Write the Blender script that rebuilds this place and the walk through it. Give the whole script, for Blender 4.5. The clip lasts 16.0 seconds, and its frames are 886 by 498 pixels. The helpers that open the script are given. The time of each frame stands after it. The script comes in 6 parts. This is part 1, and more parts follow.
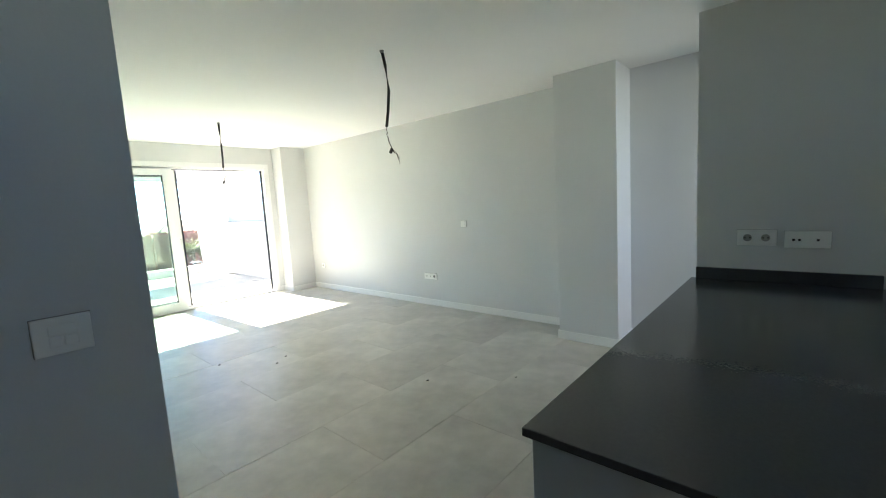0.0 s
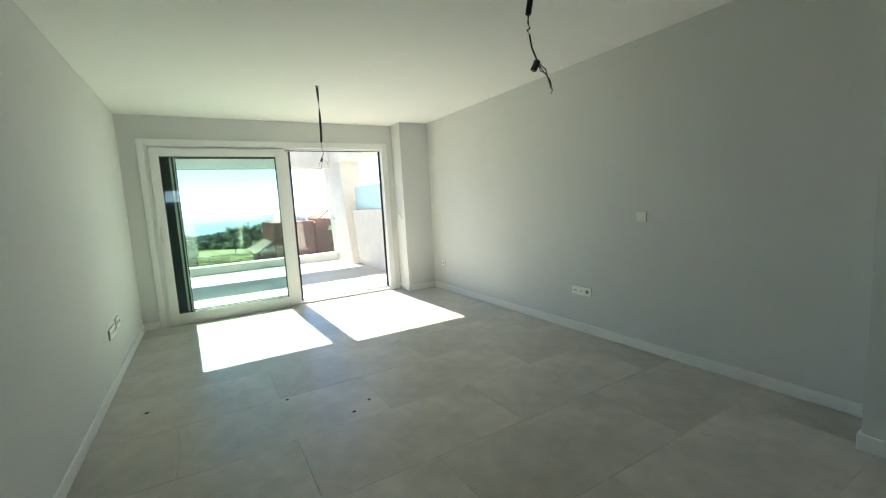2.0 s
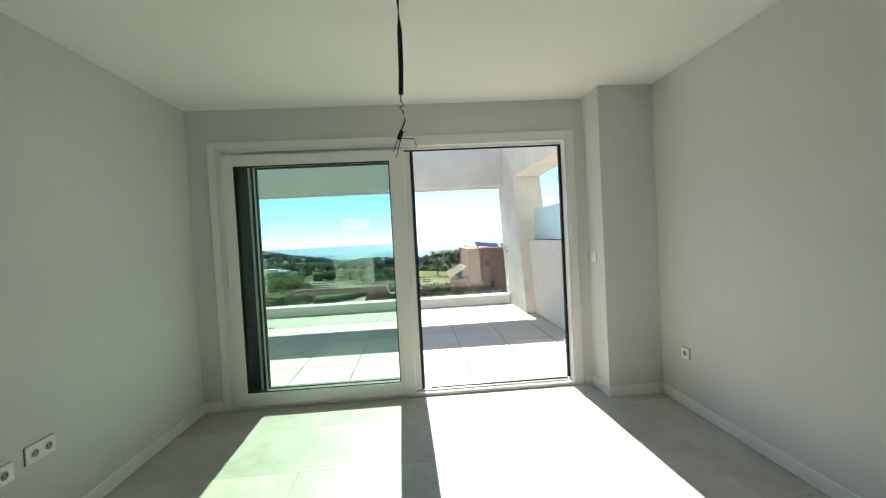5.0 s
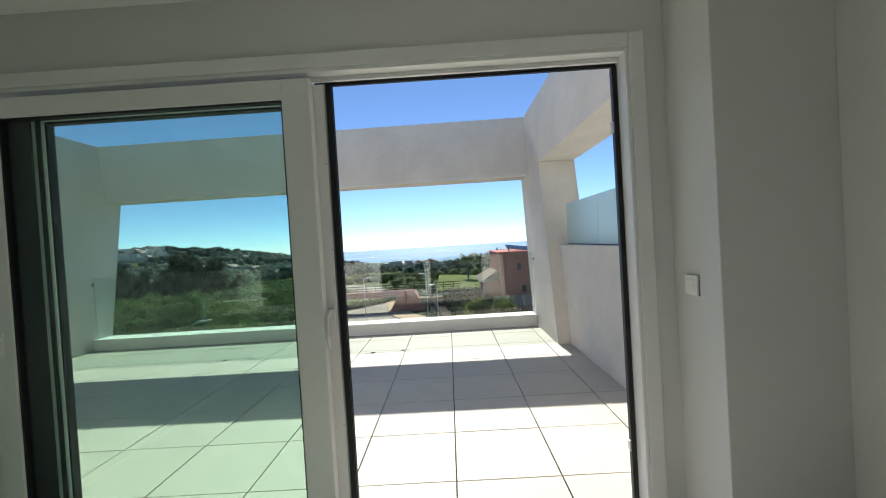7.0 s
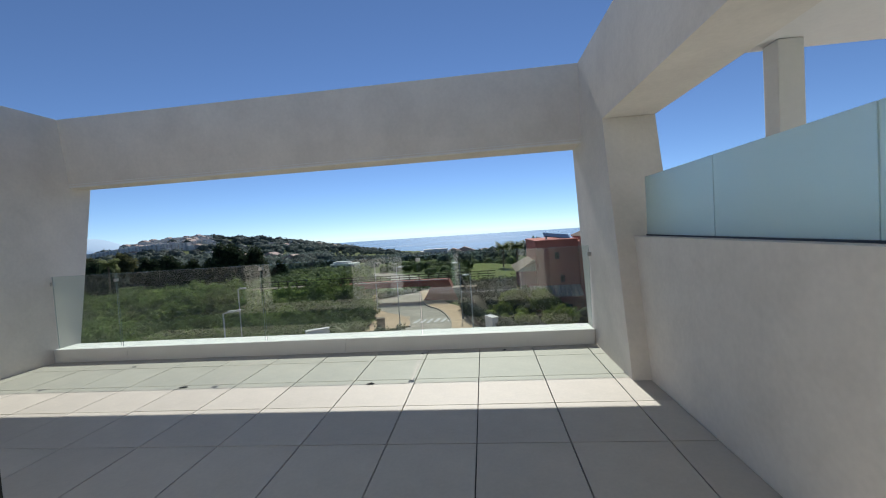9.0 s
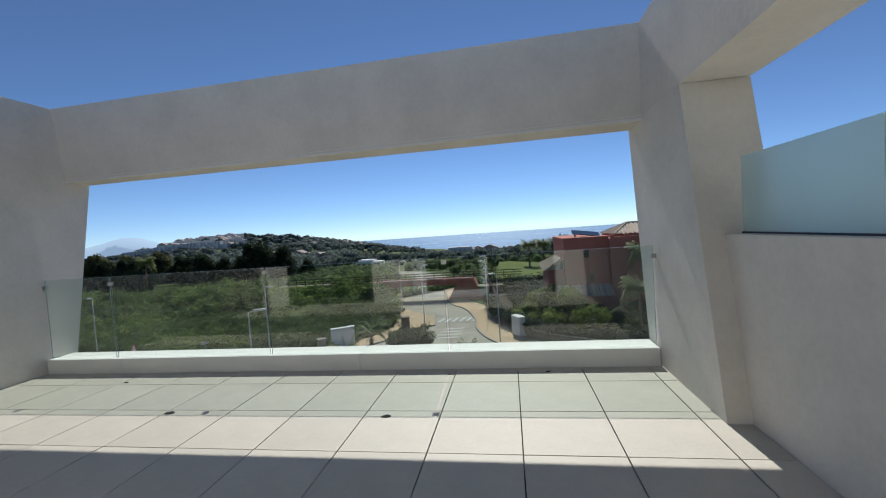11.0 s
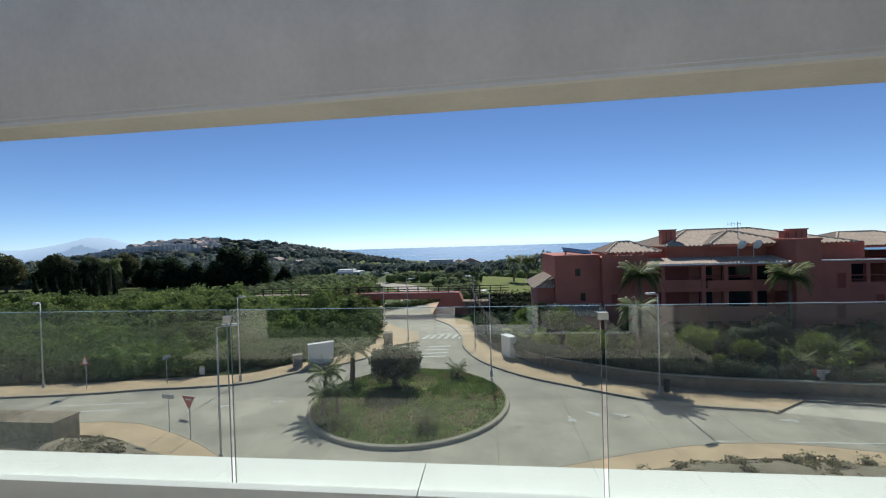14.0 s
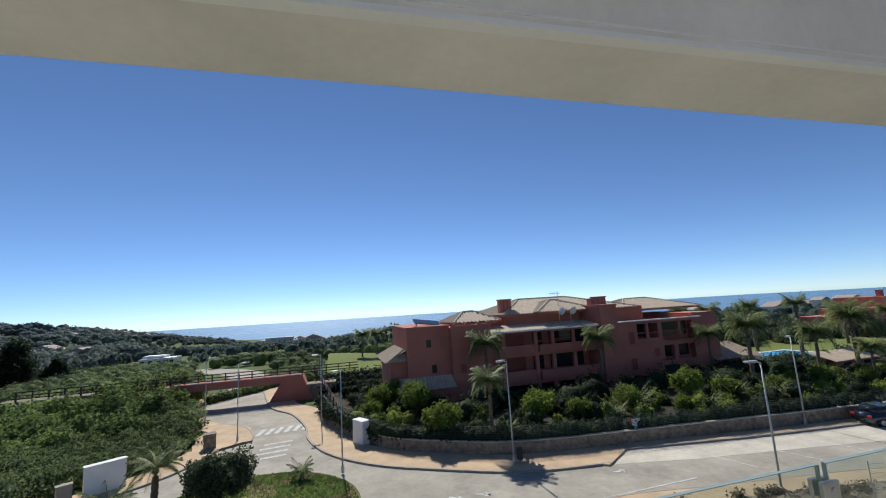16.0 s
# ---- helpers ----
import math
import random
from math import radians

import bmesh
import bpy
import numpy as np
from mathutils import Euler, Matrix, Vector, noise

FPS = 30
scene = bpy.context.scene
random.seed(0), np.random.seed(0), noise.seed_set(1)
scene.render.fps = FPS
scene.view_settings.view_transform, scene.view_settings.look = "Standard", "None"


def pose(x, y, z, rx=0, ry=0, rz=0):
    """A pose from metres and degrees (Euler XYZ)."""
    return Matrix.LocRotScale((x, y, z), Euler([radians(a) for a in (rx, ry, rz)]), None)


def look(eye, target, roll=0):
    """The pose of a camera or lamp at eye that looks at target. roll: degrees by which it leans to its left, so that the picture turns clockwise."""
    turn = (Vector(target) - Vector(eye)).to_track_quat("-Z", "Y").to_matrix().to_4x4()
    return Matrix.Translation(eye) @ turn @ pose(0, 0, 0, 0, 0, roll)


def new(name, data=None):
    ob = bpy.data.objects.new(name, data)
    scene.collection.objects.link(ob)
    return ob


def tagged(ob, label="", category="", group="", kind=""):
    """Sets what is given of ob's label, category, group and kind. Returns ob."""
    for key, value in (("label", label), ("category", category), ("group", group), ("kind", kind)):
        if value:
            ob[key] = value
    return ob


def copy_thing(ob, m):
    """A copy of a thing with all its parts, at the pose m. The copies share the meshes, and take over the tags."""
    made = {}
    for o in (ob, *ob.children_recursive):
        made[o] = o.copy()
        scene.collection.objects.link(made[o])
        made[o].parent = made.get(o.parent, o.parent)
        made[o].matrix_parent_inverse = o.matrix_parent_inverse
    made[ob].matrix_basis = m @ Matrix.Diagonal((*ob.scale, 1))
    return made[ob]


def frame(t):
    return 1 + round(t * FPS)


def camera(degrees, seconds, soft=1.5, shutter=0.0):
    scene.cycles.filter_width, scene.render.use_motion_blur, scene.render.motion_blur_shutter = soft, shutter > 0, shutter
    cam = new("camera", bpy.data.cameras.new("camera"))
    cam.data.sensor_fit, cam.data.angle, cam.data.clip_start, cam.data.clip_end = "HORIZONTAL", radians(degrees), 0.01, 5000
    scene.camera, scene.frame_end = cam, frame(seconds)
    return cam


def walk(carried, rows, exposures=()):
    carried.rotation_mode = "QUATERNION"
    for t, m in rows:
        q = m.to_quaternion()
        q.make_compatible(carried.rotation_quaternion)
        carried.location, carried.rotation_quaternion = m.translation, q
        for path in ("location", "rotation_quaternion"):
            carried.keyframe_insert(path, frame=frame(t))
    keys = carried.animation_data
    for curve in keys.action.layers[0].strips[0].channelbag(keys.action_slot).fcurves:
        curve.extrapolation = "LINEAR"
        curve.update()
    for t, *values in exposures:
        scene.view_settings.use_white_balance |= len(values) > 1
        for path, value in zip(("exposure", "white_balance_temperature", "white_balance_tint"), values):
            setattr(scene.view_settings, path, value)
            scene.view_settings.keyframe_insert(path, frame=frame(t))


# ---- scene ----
cam = camera(94.5, 16.0, soft=1.1)
PATH = [
    (0, (-2.584, -11.092, 1.402), (-1.087, -9.786, 1.176), -3.4),
    (0.5, (-2.32, -10.884, 1.409), (-1.098, -9.313, 1.212), -4.6),
    (1, (-2.1, -10.573, 1.343), (-0.992, -8.92, 1.144), -5.0),
    (1.5, (-1.821, -10.292, 1.363), (-0.697, -8.656, 1.116), -3.9),
    (2, (-1.583, -9.964, 1.338), (-0.585, -8.247, 1.103), -3.2),
    (2.5, (-1.347, -9.626, 1.34), (-0.581, -7.789, 1.146), -3.0),
    (3, (-1.079, -9.292, 1.332), (-0.549, -7.369, 1.179), -3.1),
    (3.5, (-0.842, -8.947, 1.353), (-0.501, -6.98, 1.227), -3.0),
    (4, (-0.694, -8.497, 1.364), (-0.461, -6.514, 1.261), -3.0),
    (6.5, (-0.097, -6.315, 1.357), (-0.071, -4.315, 1.337), -3.3),
    (7, (0.036, -5.908, 1.362), (0.007, -3.909, 1.329), -3.5),
    (7.5, (0.095, -5.511, 1.373), (0.016, -3.514, 1.327), -3.6),
    (8, (0.118, -5.095, 1.364), (-0.009, -3.1, 1.3), -3.7),
    (8.5, (0.133, -4.705, 1.38), (-0.043, -2.714, 1.303), -3.7),
    (11, (-0.005, -3.666, 1.384), (-0.327, -1.694, 1.301), -3.9),
    (11.5, (-0.099, -3.396, 1.398), (-0.521, -1.443, 1.309), -3.9),
    (12, (-0.333, -3.034, 1.39), (-0.81, -1.094, 1.288), -3.6),
    (12.5, (-0.568, -2.688, 1.388), (-1.056, -0.752, 1.277), -3.3),
    (13, (-0.812, -2.366, 1.394), (-1.262, -0.419, 1.303), -2.8),
    (13.5, (-1.044, -2.042, 1.432), (-1.401, -0.075, 1.372), -2.3),
    (14, (-1.224, -1.676, 1.456), (-1.447, 0.312, 1.428), -1.7),
    (14.5, (-1.412, -1.347, 1.452), (-1.49, 0.651, 1.486), -1.3),
    (15, (-1.581, -1.011, 1.486), (-1.499, 0.985, 1.602), -1.4),
    (15.5, (-1.664, -0.653, 1.494), (-1.409, 1.321, 1.711), -2.9),
    (16, (-1.727, -0.319, 1.521), (-1.202, 1.592, 1.811), -3.5),
]
walk(cam, [(t, look(eye, target, roll)) for t, eye, target, roll in PATH],
     exposures=((0.0, 3.6, 6500, 9), (0.6, 3.1, 6550, 5), (1.2, 2.8, 6600, 3), (2.0, 2.58, 6650, 3), (4.0, 1.97, 6700, 2), (6.3, 1.25, 6500, 6), (7.0, 0.9, 6400, 8),
                (7.7, 0.6, 6350, 9), (8.7, 0.3, 6250, 9), (11.0, 0.18, 6200, 8), (16.0, 0.3, 6200, 8)))




# ---- light ----
SUN_TO = Vector((-0.036, 1.0, 1.0)).normalized()
world = bpy.data.worlds.new("world")
scene.world = world
world.use_nodes = True
sky = world.node_tree.nodes.new("ShaderNodeTexSky")
sky.sky_type = 'NISHITA'
sky.sun_disc = False
sky.sun_elevation = math.asin(SUN_TO.z)
sky.sun_rotation = math.atan2(SUN_TO.x, SUN_TO.y)
sky.altitude = 3200
sky.air_density, sky.dust_density, sky.ozone_density = 0.82, 0.0, 5.0
world.node_tree.links.new(sky.outputs[0], world.node_tree.nodes["Background"].inputs[0])
world.node_tree.nodes["Background"].inputs[1].default_value = 0.092
sun_data = bpy.data.lights.new("sun", 'SUN')
sun_data.energy, sun_data.angle, sun_data.color = 4.2, radians(0.53), (1.0, 0.95, 0.87)
sun = new("sun", sun_data)
sun.matrix_world = look(SUN_TO * 50, (0, 0, 0))


# fill lamps added in two unseen openings of the back wall
fill_data = bpy.data.lights.new("back_fill_light", 'AREA')
fill_data.shape, fill_data.size, fill_data.size_y = 'RECTANGLE', 0.98, 1.26
fill_data.energy, fill_data.color, fill_data.spread = 1.7, (0.96, 0.98, 1.0), radians(150)
fill_light = new("back_fill_light", fill_data)
fill_light.matrix_world = look((0.85, -13.60, 1.55), (0.55, 0, 1.3))
hall_data = bpy.data.lights.new("hall_fill_light", 'AREA')
hall_data.shape, hall_data.size, hall_data.size_y = 'RECTANGLE', 0.88, 0.33
hall_data.energy, hall_data.color, hall_data.spread = 0.12, (1.0, 0.97, 0.92), radians(150)
hall_light = new("hall_fill_light", hall_data)
hall_light.matrix_world = look((-2.35, -13.60, 1.925), (-1.2, 0, 0.8))


# ---- materials ----
def material(name, color, rough=0.6, metal=0.0, var=0.12, scale=3.0, fine=60.0, bump=0.1, bump_scale=None,
             color2=None, per_object=0.0, spec=0.5, coat=0.0, stretch=(1, 1, 1), depth=0.004):
    """A surface with variation at two scales: broad stains and fine grain, with relief."""
    m = bpy.data.materials.new(name)
    m.use_nodes = True
    nt = m.node_tree
    b = nt.nodes["Principled BSDF"]
    co = nt.nodes.new("ShaderNodeTexCoord")
    mp = nt.nodes.new("ShaderNodeMapping")
    mp.inputs["Scale"].default_value = stretch
    nt.links.new(co.outputs["Object"], mp.inputs[0])
    big = nt.nodes.new("ShaderNodeTexNoise")
    big.inputs["Scale"].default_value, big.inputs["Detail"].default_value = scale, 5
    big.inputs["Roughness"].default_value = 0.6
    nt.links.new(mp.outputs[0], big.inputs["Vector"])
    small = nt.nodes.new("ShaderNodeTexNoise")
    small.inputs["Scale"].default_value, small.inputs["Detail"].default_value = fine, 4
    nt.links.new(mp.outputs[0], small.inputs["Vector"])
    add = nt.nodes.new("ShaderNodeMath")
    add.operation = 'MULTIPLY_ADD'
    add.inputs[1].default_value = 0.35
    nt.links.new(small.outputs[0], add.inputs[0])
    nt.links.new(big.outputs[0], add.inputs[2])
    ramp = nt.nodes.new("ShaderNodeMapRange")
    ramp.inputs["From Min"].default_value, ramp.inputs["From Max"].default_value = 0.42, 0.92
    nt.links.new(add.outputs[0], ramp.inputs[0])
    mix = nt.nodes.new("ShaderNodeMix")
    mix.data_type = 'RGBA'
    lo = tuple(c * (1 - var) for c in color) if color2 is None else color2
    mix.inputs["A"].default_value = (*lo, 1)
    mix.inputs["B"].default_value = (*(min(1, c * (1 + var * 0.6)) for c in color), 1)
    nt.links.new(ramp.outputs[0], mix.inputs["Factor"])
    out = mix.outputs["Result"]
    if per_object:
        info = nt.nodes.new("ShaderNodeObjectInfo")
        rng = nt.nodes.new("ShaderNodeMapRange")
        rng.inputs["To Min"].default_value, rng.inputs["To Max"].default_value = 1 - per_object, 1 + per_object
        nt.links.new(info.outputs["Random"], rng.inputs[0])
        hsv = nt.nodes.new("ShaderNodeHueSaturation")
        nt.links.new(rng.outputs[0], hsv.inputs["Value"])
        nt.links.new(out, hsv.inputs["Color"])
        out = hsv.outputs[0]
    nt.links.new(out, b.inputs["Base Color"])
    rr = nt.nodes.new("ShaderNodeMapRange")
    rr.inputs["To Min"].default_value, rr.inputs["To Max"].default_value = max(0.02, rough - 0.08), min(1, rough + 0.08)
    nt.links.new(add.outputs[0], rr.inputs[0])
    nt.links.new(rr.outputs[0], b.inputs["Roughness"])
    b.inputs["Metallic"].default_value = metal
    b.inputs["Specular IOR Level"].default_value = spec
    b.inputs["Coat Weight"].default_value = coat
    if bump:
        bp = nt.nodes.new("ShaderNodeBump")
        bp.inputs["Strength"].default_value, bp.inputs["Distance"].default_value = bump, depth
        src = small
        if bump_scale:
            src = nt.nodes.new("ShaderNodeTexNoise")
            src.inputs["Scale"].default_value, src.inputs["Detail"].default_value = bump_scale, 3
            nt.links.new(mp.outputs[0], src.inputs["Vector"])
        nt.links.new(src.outputs[0], bp.inputs["Height"])
        nt.links.new(bp.outputs[0], b.inputs["Normal"])
    return m


def glass_material(name, color, rough=0.0, reflect=1.0):
    """A thin pane: tinted see-through with Fresnel gloss."""
    m = bpy.data.materials.new(name)
    m.use_nodes = True
    nt = m.node_tree
    nt.nodes.clear()
    out = nt.nodes.new("ShaderNodeOutputMaterial")
    mix = nt.nodes.new("ShaderNodeMixShader")
    tr = nt.nodes.new("ShaderNodeBsdfTransparent")
    tr.inputs[0].default_value = (*color, 1)
    gl = nt.nodes.new("ShaderNodeBsdfGlossy")
    gl.inputs["Roughness"].default_value = rough
    lw = nt.nodes.new("ShaderNodeLayerWeight")
    lw.inputs[0].default_value = 0.5
    pw = nt.nodes.new("ShaderNodeMath")
    pw.operation = 'POWER'
    pw.inputs[1].default_value = 4.0
    nt.links.new(lw.outputs["Facing"], pw.inputs[0])
    mul = nt.nodes.new("ShaderNodeMath")
    mul.operation = 'MULTIPLY_ADD'
    mul.inputs[1].default_value, mul.inputs[2].default_value = 0.8 * reflect, 0.045 * reflect
    nt.links.new(pw.outputs[0], mul.inputs[0])
    nt.links.new(mul.outputs[0], mix.inputs[0])
    nt.links.new(tr.outputs[0], mix.inputs[1])
    nt.links.new(gl.outputs[0], mix.inputs[2])
    nt.links.new(mix.outputs[0], out.inputs[0])
    return m


M_WALL = material("wall_paint", (0.71, 0.715, 0.705), 0.85, var=0.05, scale=0.8, fine=180, bump=0.06)
M_CEIL = material("ceiling_paint", (0.88, 0.88, 0.86), 0.9, var=0.03, scale=0.7, fine=160, bump=0.04)
M_SKIRT = material("skirting_lacquer", (0.88, 0.88, 0.86), 0.45, var=0.03, bump=0.0)
M_STUCCO = material("stucco", (0.69, 0.65, 0.59), 0.9, var=0.13, scale=1.7, fine=26, bump=0.3, bump_scale=40)
M_CURB = material("painted_render", (0.74, 0.73, 0.70), 0.8, var=0.08, scale=1.5, fine=80, bump=0.15)
M_PVC = material("white_pvc", (0.86, 0.86, 0.85), 0.35, var=0.02, bump=0.0)
M_RUBBER = material("black_rubber", (0.012, 0.013, 0.016), 0.5, var=0.2, bump=0.0)
M_ALU = material("dark_aluminium", (0.05, 0.055, 0.065), 0.4, metal=0.5, var=0.1, bump=0.0)
M_STEEL = material("steel", (0.55, 0.55, 0.54), 0.3, metal=1.0, var=0.1, bump=0.0)
M_TILE_IN = material("concrete_look_tile", (0.58, 0.55, 0.495), 0.30, var=0.2, scale=1.3, fine=9, bump=0.03, per_object=0.05,
                     color2=(0.37, 0.353, 0.315))
M_GROUT = material("grout", (0.50, 0.475, 0.43), 0.9, bump=0.0)
M_TILE_OUT = material("terrace_porcelain", (0.51, 0.475, 0.405), 0.6, var=0.14, scale=2.2, fine=40, bump=0.05, per_object=0.04)
M_GAP = material("dark_gap", (0.03, 0.03, 0.03), 0.9, bump=0.0)
M_GRANITE = material("black_granite", (0.062, 0.066, 0.07), 0.16, var=0.08, scale=90, fine=400, bump=0.0)
M_CABINET = material("grey_white_cabinet", (0.62, 0.63, 0.64), 0.5, var=0.03, bump=0.0)
M_PLASTIC = material("white_plastic", (0.93, 0.93, 0.90), 0.35, var=0.02, bump=0.0)
M_DARKHOLE = material("dark_plastic", (0.03, 0.03, 0.03), 0.5, bump=0.0)
M_CABLE = material("black_cable", (0.012, 0.012, 0.013), 0.5, bump=0.0)
M_WIREB = material("brown_wire", (0.09, 0.045, 0.02), 0.5, bump=0.0)
M_GLASS_DOOR = glass_material("door_glass", (0.85, 0.93, 0.89))
# tint darkened to stand in for a dim bedroom behind the pane
M_GLASS_BED = glass_material("darkened_bedroom_glass", (0.34, 0.40, 0.38))
M_GLASS_RAIL = glass_material("railing_glass", (0.90, 0.945, 0.92), reflect=1.7)
M_GLASS_EDGE = material("glass_edge", (0.26, 0.33, 0.31), 0.15, var=0.05, bump=0.0)
M_FROST = bpy.data.materials.new("frosted_glass")
M_FROST.use_nodes = True
_b = M_FROST.node_tree.nodes["Principled BSDF"]
_b.inputs["Base Color"].default_value = (0.74, 0.9, 0.88, 1)
_b.inputs["Roughness"].default_value = 0.35
_b.inputs["Transmission Weight"].default_value = 0.55


# ---- building helpers ----
def box(bm, x0, x1, y0, y1, z0, z1):
    vs = [bm.verts.new(p) for p in ((x0, y0, z0), (x1, y0, z0), (x1, y1, z0), (x0, y1, z0),
                                    (x0, y0, z1), (x1, y0, z1), (x1, y1, z1), (x0, y1, z1))]
    for f in ((3, 2, 1, 0), (4, 5, 6, 7), (0, 1, 5, 4), (1, 2, 6, 5), (2, 3, 7, 6), (3, 0, 4, 7)):
        bm.faces.new([vs[i] for i in f])
    return vs


def bevelled(bm, w=0.003, seg=2):
    bmesh.ops.bevel(bm, geom=list(bm.edges), offset=w, segments=seg, affect='EDGES', profile=0.6)
    return bm


def boxes(*dims, bevel=0.0, seg=2):
    bm = bmesh.new()
    for d in dims:
        box(bm, *d)
    if bevel:
        bevelled(bm, bevel, seg)
    return bm


def prism(bm, pts, axis, a0, a1):
    """Extrude a polygon (2D points) along an axis from a0 to a1."""
    def p3(p, a):
        return {"x": (a, p[0], p[1]), "y": (p[0], a, p[1]), "z": (p[0], p[1], a)}[axis]
    lo = [bm.verts.new(p3(p, a0)) for p in pts]
    hi = [bm.verts.new(p3(p, a1)) for p in pts]
    n = len(pts)
    bm.faces.new(lo[::-1])
    bm.faces.new(hi)
    for i in range(n):
        bm.faces.new((lo[i], lo[(i + 1) % n], hi[(i + 1) % n], hi[i]))
    bmesh.ops.recalc_face_normals(bm, faces=bm.faces)


def tube(bm, p0, p1, r0, r1=None, n=10, caps=True):
    r1 = r0 if r1 is None else r1
    p0, p1 = Vector(p0), Vector(p1)
    q = (p1 - p0).to_track_quat('Z', 'Y')
    rings = []
    for p, r in ((p0, r0), (p1, r1)):
        rings.append([bm.verts.new(p + q @ Vector((r * math.cos(2 * math.pi * i / n), r * math.sin(2 * math.pi * i / n), 0))) for i in range(n)])
    for i in range(n):
        bm.faces.new((rings[0][i], rings[0][(i + 1) % n], rings[1][(i + 1) % n], rings[1][i]))
    if caps:
        bm.faces.new(rings[0][::-1])
        bm.faces.new(rings[1])


def pipe(bm, pts, r, n=8):
    """A bent round bar through points."""
    pts = [Vector(p) for p in pts]
    prev = None
    for i, p in enumerate(pts):
        d = (pts[min(i + 1, len(pts) - 1)] - pts[max(i - 1, 0)]).normalized()
        q = d.to_track_quat('Z', 'Y')
        rr = r[i] if isinstance(r, (list, tuple)) else r
        ring = [bm.verts.new(p + q @ Vector((rr * math.cos(2 * math.pi * k / n), rr * math.sin(2 * math.pi * k / n), 0))) for k in range(n)]
        if prev:
            for k in range(n):
                bm.faces.new((prev[k], prev[(k + 1) % n], ring[(k + 1) % n], ring[k]))
        else:
            bm.faces.new(ring[::-1])
        prev = ring
    bm.faces.new(prev)


def finish(name, bm, mat, smooth=False):
    me = bpy.data.meshes.new(name)
    bm.to_mesh(me)
    bm.free()
    me.materials.append(mat)
    if smooth:
        me.shade_smooth()
    return me


def part(name, bm, mat, parent=None, label="", smooth=False):
    """One mesh object, under a thing or a part."""
    ob = new(name, finish(name, bm, mat, smooth))
    ob.parent = parent
    if label:
        ob["label"] = label
    return ob


def structure(name, bm, mat, label, category, smooth=False):
    return tagged(part(name, bm, mat, None, "", smooth), label, category, kind="structure")


def thing(name, label, category, at=(0, 0, 0), rz=0, group=""):
    ob = new(name)
    ob.empty_display_size = 0.1
    ob.matrix_world = pose(*at, 0, 0, rz)
    return tagged(ob, label, category, group)


# ---- the room ----
XL, XR, YD, ZC = -2.31, 1.484, -4.08, 2.50      # left wall, right wall, door wall, ceiling
YB = -13.6                                      # back of the flat
YK, ZK = -10.70, 2.31                           # where the kitchen ceiling drops
DX0, DX1, DZ = -2.08, 0.875, 2.20               # door opening in the wall
YO = -3.90                                      # outer face of the door wall
structure("wall_left", boxes((XL - 0.15, XL, -9.88, YD, 0, ZC)), M_WALL, "pale grey painted living room side wall", "wall")
structure("wall_hall", boxes((-4.6, XL - 0.15, -9.88, -9.73, 0, ZC)), M_WALL, "pale grey painted hall wall with a light switch", "wall")
structure("wall_hall_end", boxes((-4.75, -4.6, YB, -9.73, 0, ZC)), M_WALL, "pale grey painted wall at the end of the hall", "wall")
structure("wall_right", boxes((XR, XR + 0.2, YB, YD, 0, ZC)), M_WALL, "pale grey painted long living room wall", "wall")
# both openings are added out of view, to let fill light in
structure("wall_back", boxes((-4.75, -2.8, YB - 0.15, YB, 0, ZC), (-1.9, 0.35, YB - 0.15, YB, 0, ZC), (-2.8, -1.9, YB - 0.15, YB, 0, 1.75), (-2.8, -1.9, YB - 0.15, YB, 2.1, ZC), (1.35, XR + 0.2, YB - 0.15, YB, 0, ZC),
          (0.35, 1.35, YB - 0.15, YB, 0, 0.9), (0.35, 1.35, YB - 0.15, YB, 2.2, ZC)), M_WALL, "pale grey painted back wall with two added, unseen openings for fill light", "wall")
structure("wall_kitchen", boxes((0.05, 0.20, YB, -10.67, 0, ZK)), M_WALL, "pale grey painted kitchen wall with sockets", "wall")
structure("wall_door", boxes((-6.0, DX0, YD, YO, -0.3, 3.25), (DX1, XR + 0.6, YD, YO, -0.3, 3.25), (DX0, DX1, YD, YO, DZ, 3.25)), M_WALL,
          "pale grey painted wall around the terrace door", "wall")
BX0, BX1 = -4.84, -2.90                         # bedroom door opening
structure("facade", boxes((-6.0, BX0, YO, YO + 0.15, 0, 3.25), (BX1, DX0 - 0.02, YO, YO + 0.15, 0, 3.25), (BX0, BX1, YO, YO + 0.15, 2.22, 3.25), (DX1 + 0.095, XR + 0.6, YO, YO + 0.15, 0, 3.25), (DX0 - 0.02, DX1 + 0.095, YO, YO + 0.15, 2.42, 3.25)), M_STUCCO,
          "cream stucco house facade on the terrace", "wall")
structure("wall_bedroom", boxes((-5.25, -5.1, -9.73, YO, -0.3, ZC + 0.25)), M_WALL, "pale grey painted bedroom side wall", "wall")
structure("wall_bedroom_back", boxes((-5.1, -4.602, -9.88, -9.73, -0.3, ZC + 0.25)), M_WALL, "pale grey painted bedroom back wall", "wall")
structure("ceiling_bedroom", boxes((-5.1, -4.752, -9.728, YO, ZC, ZC + 0.25)), M_CEIL, "plain white plaster bedroom ceiling", "ceiling")
structure("floor_bedroom", boxes((-5.1, -4.752, -9.728, YO, -0.3, -0.008)), M_GROUT, "grey bedroom floor", "floor")
structure("column_door", boxes((1.03, XR, -4.39, YD, 0, ZC), bevel=0.004), M_WALL, "pale grey boxed column beside the terrace door", "column")
structure("column_right", boxes((1.103, XR, -9.905, -9.342, 0, ZC), bevel=0.004), M_WALL, "pale grey boxed column on the long wall", "column")
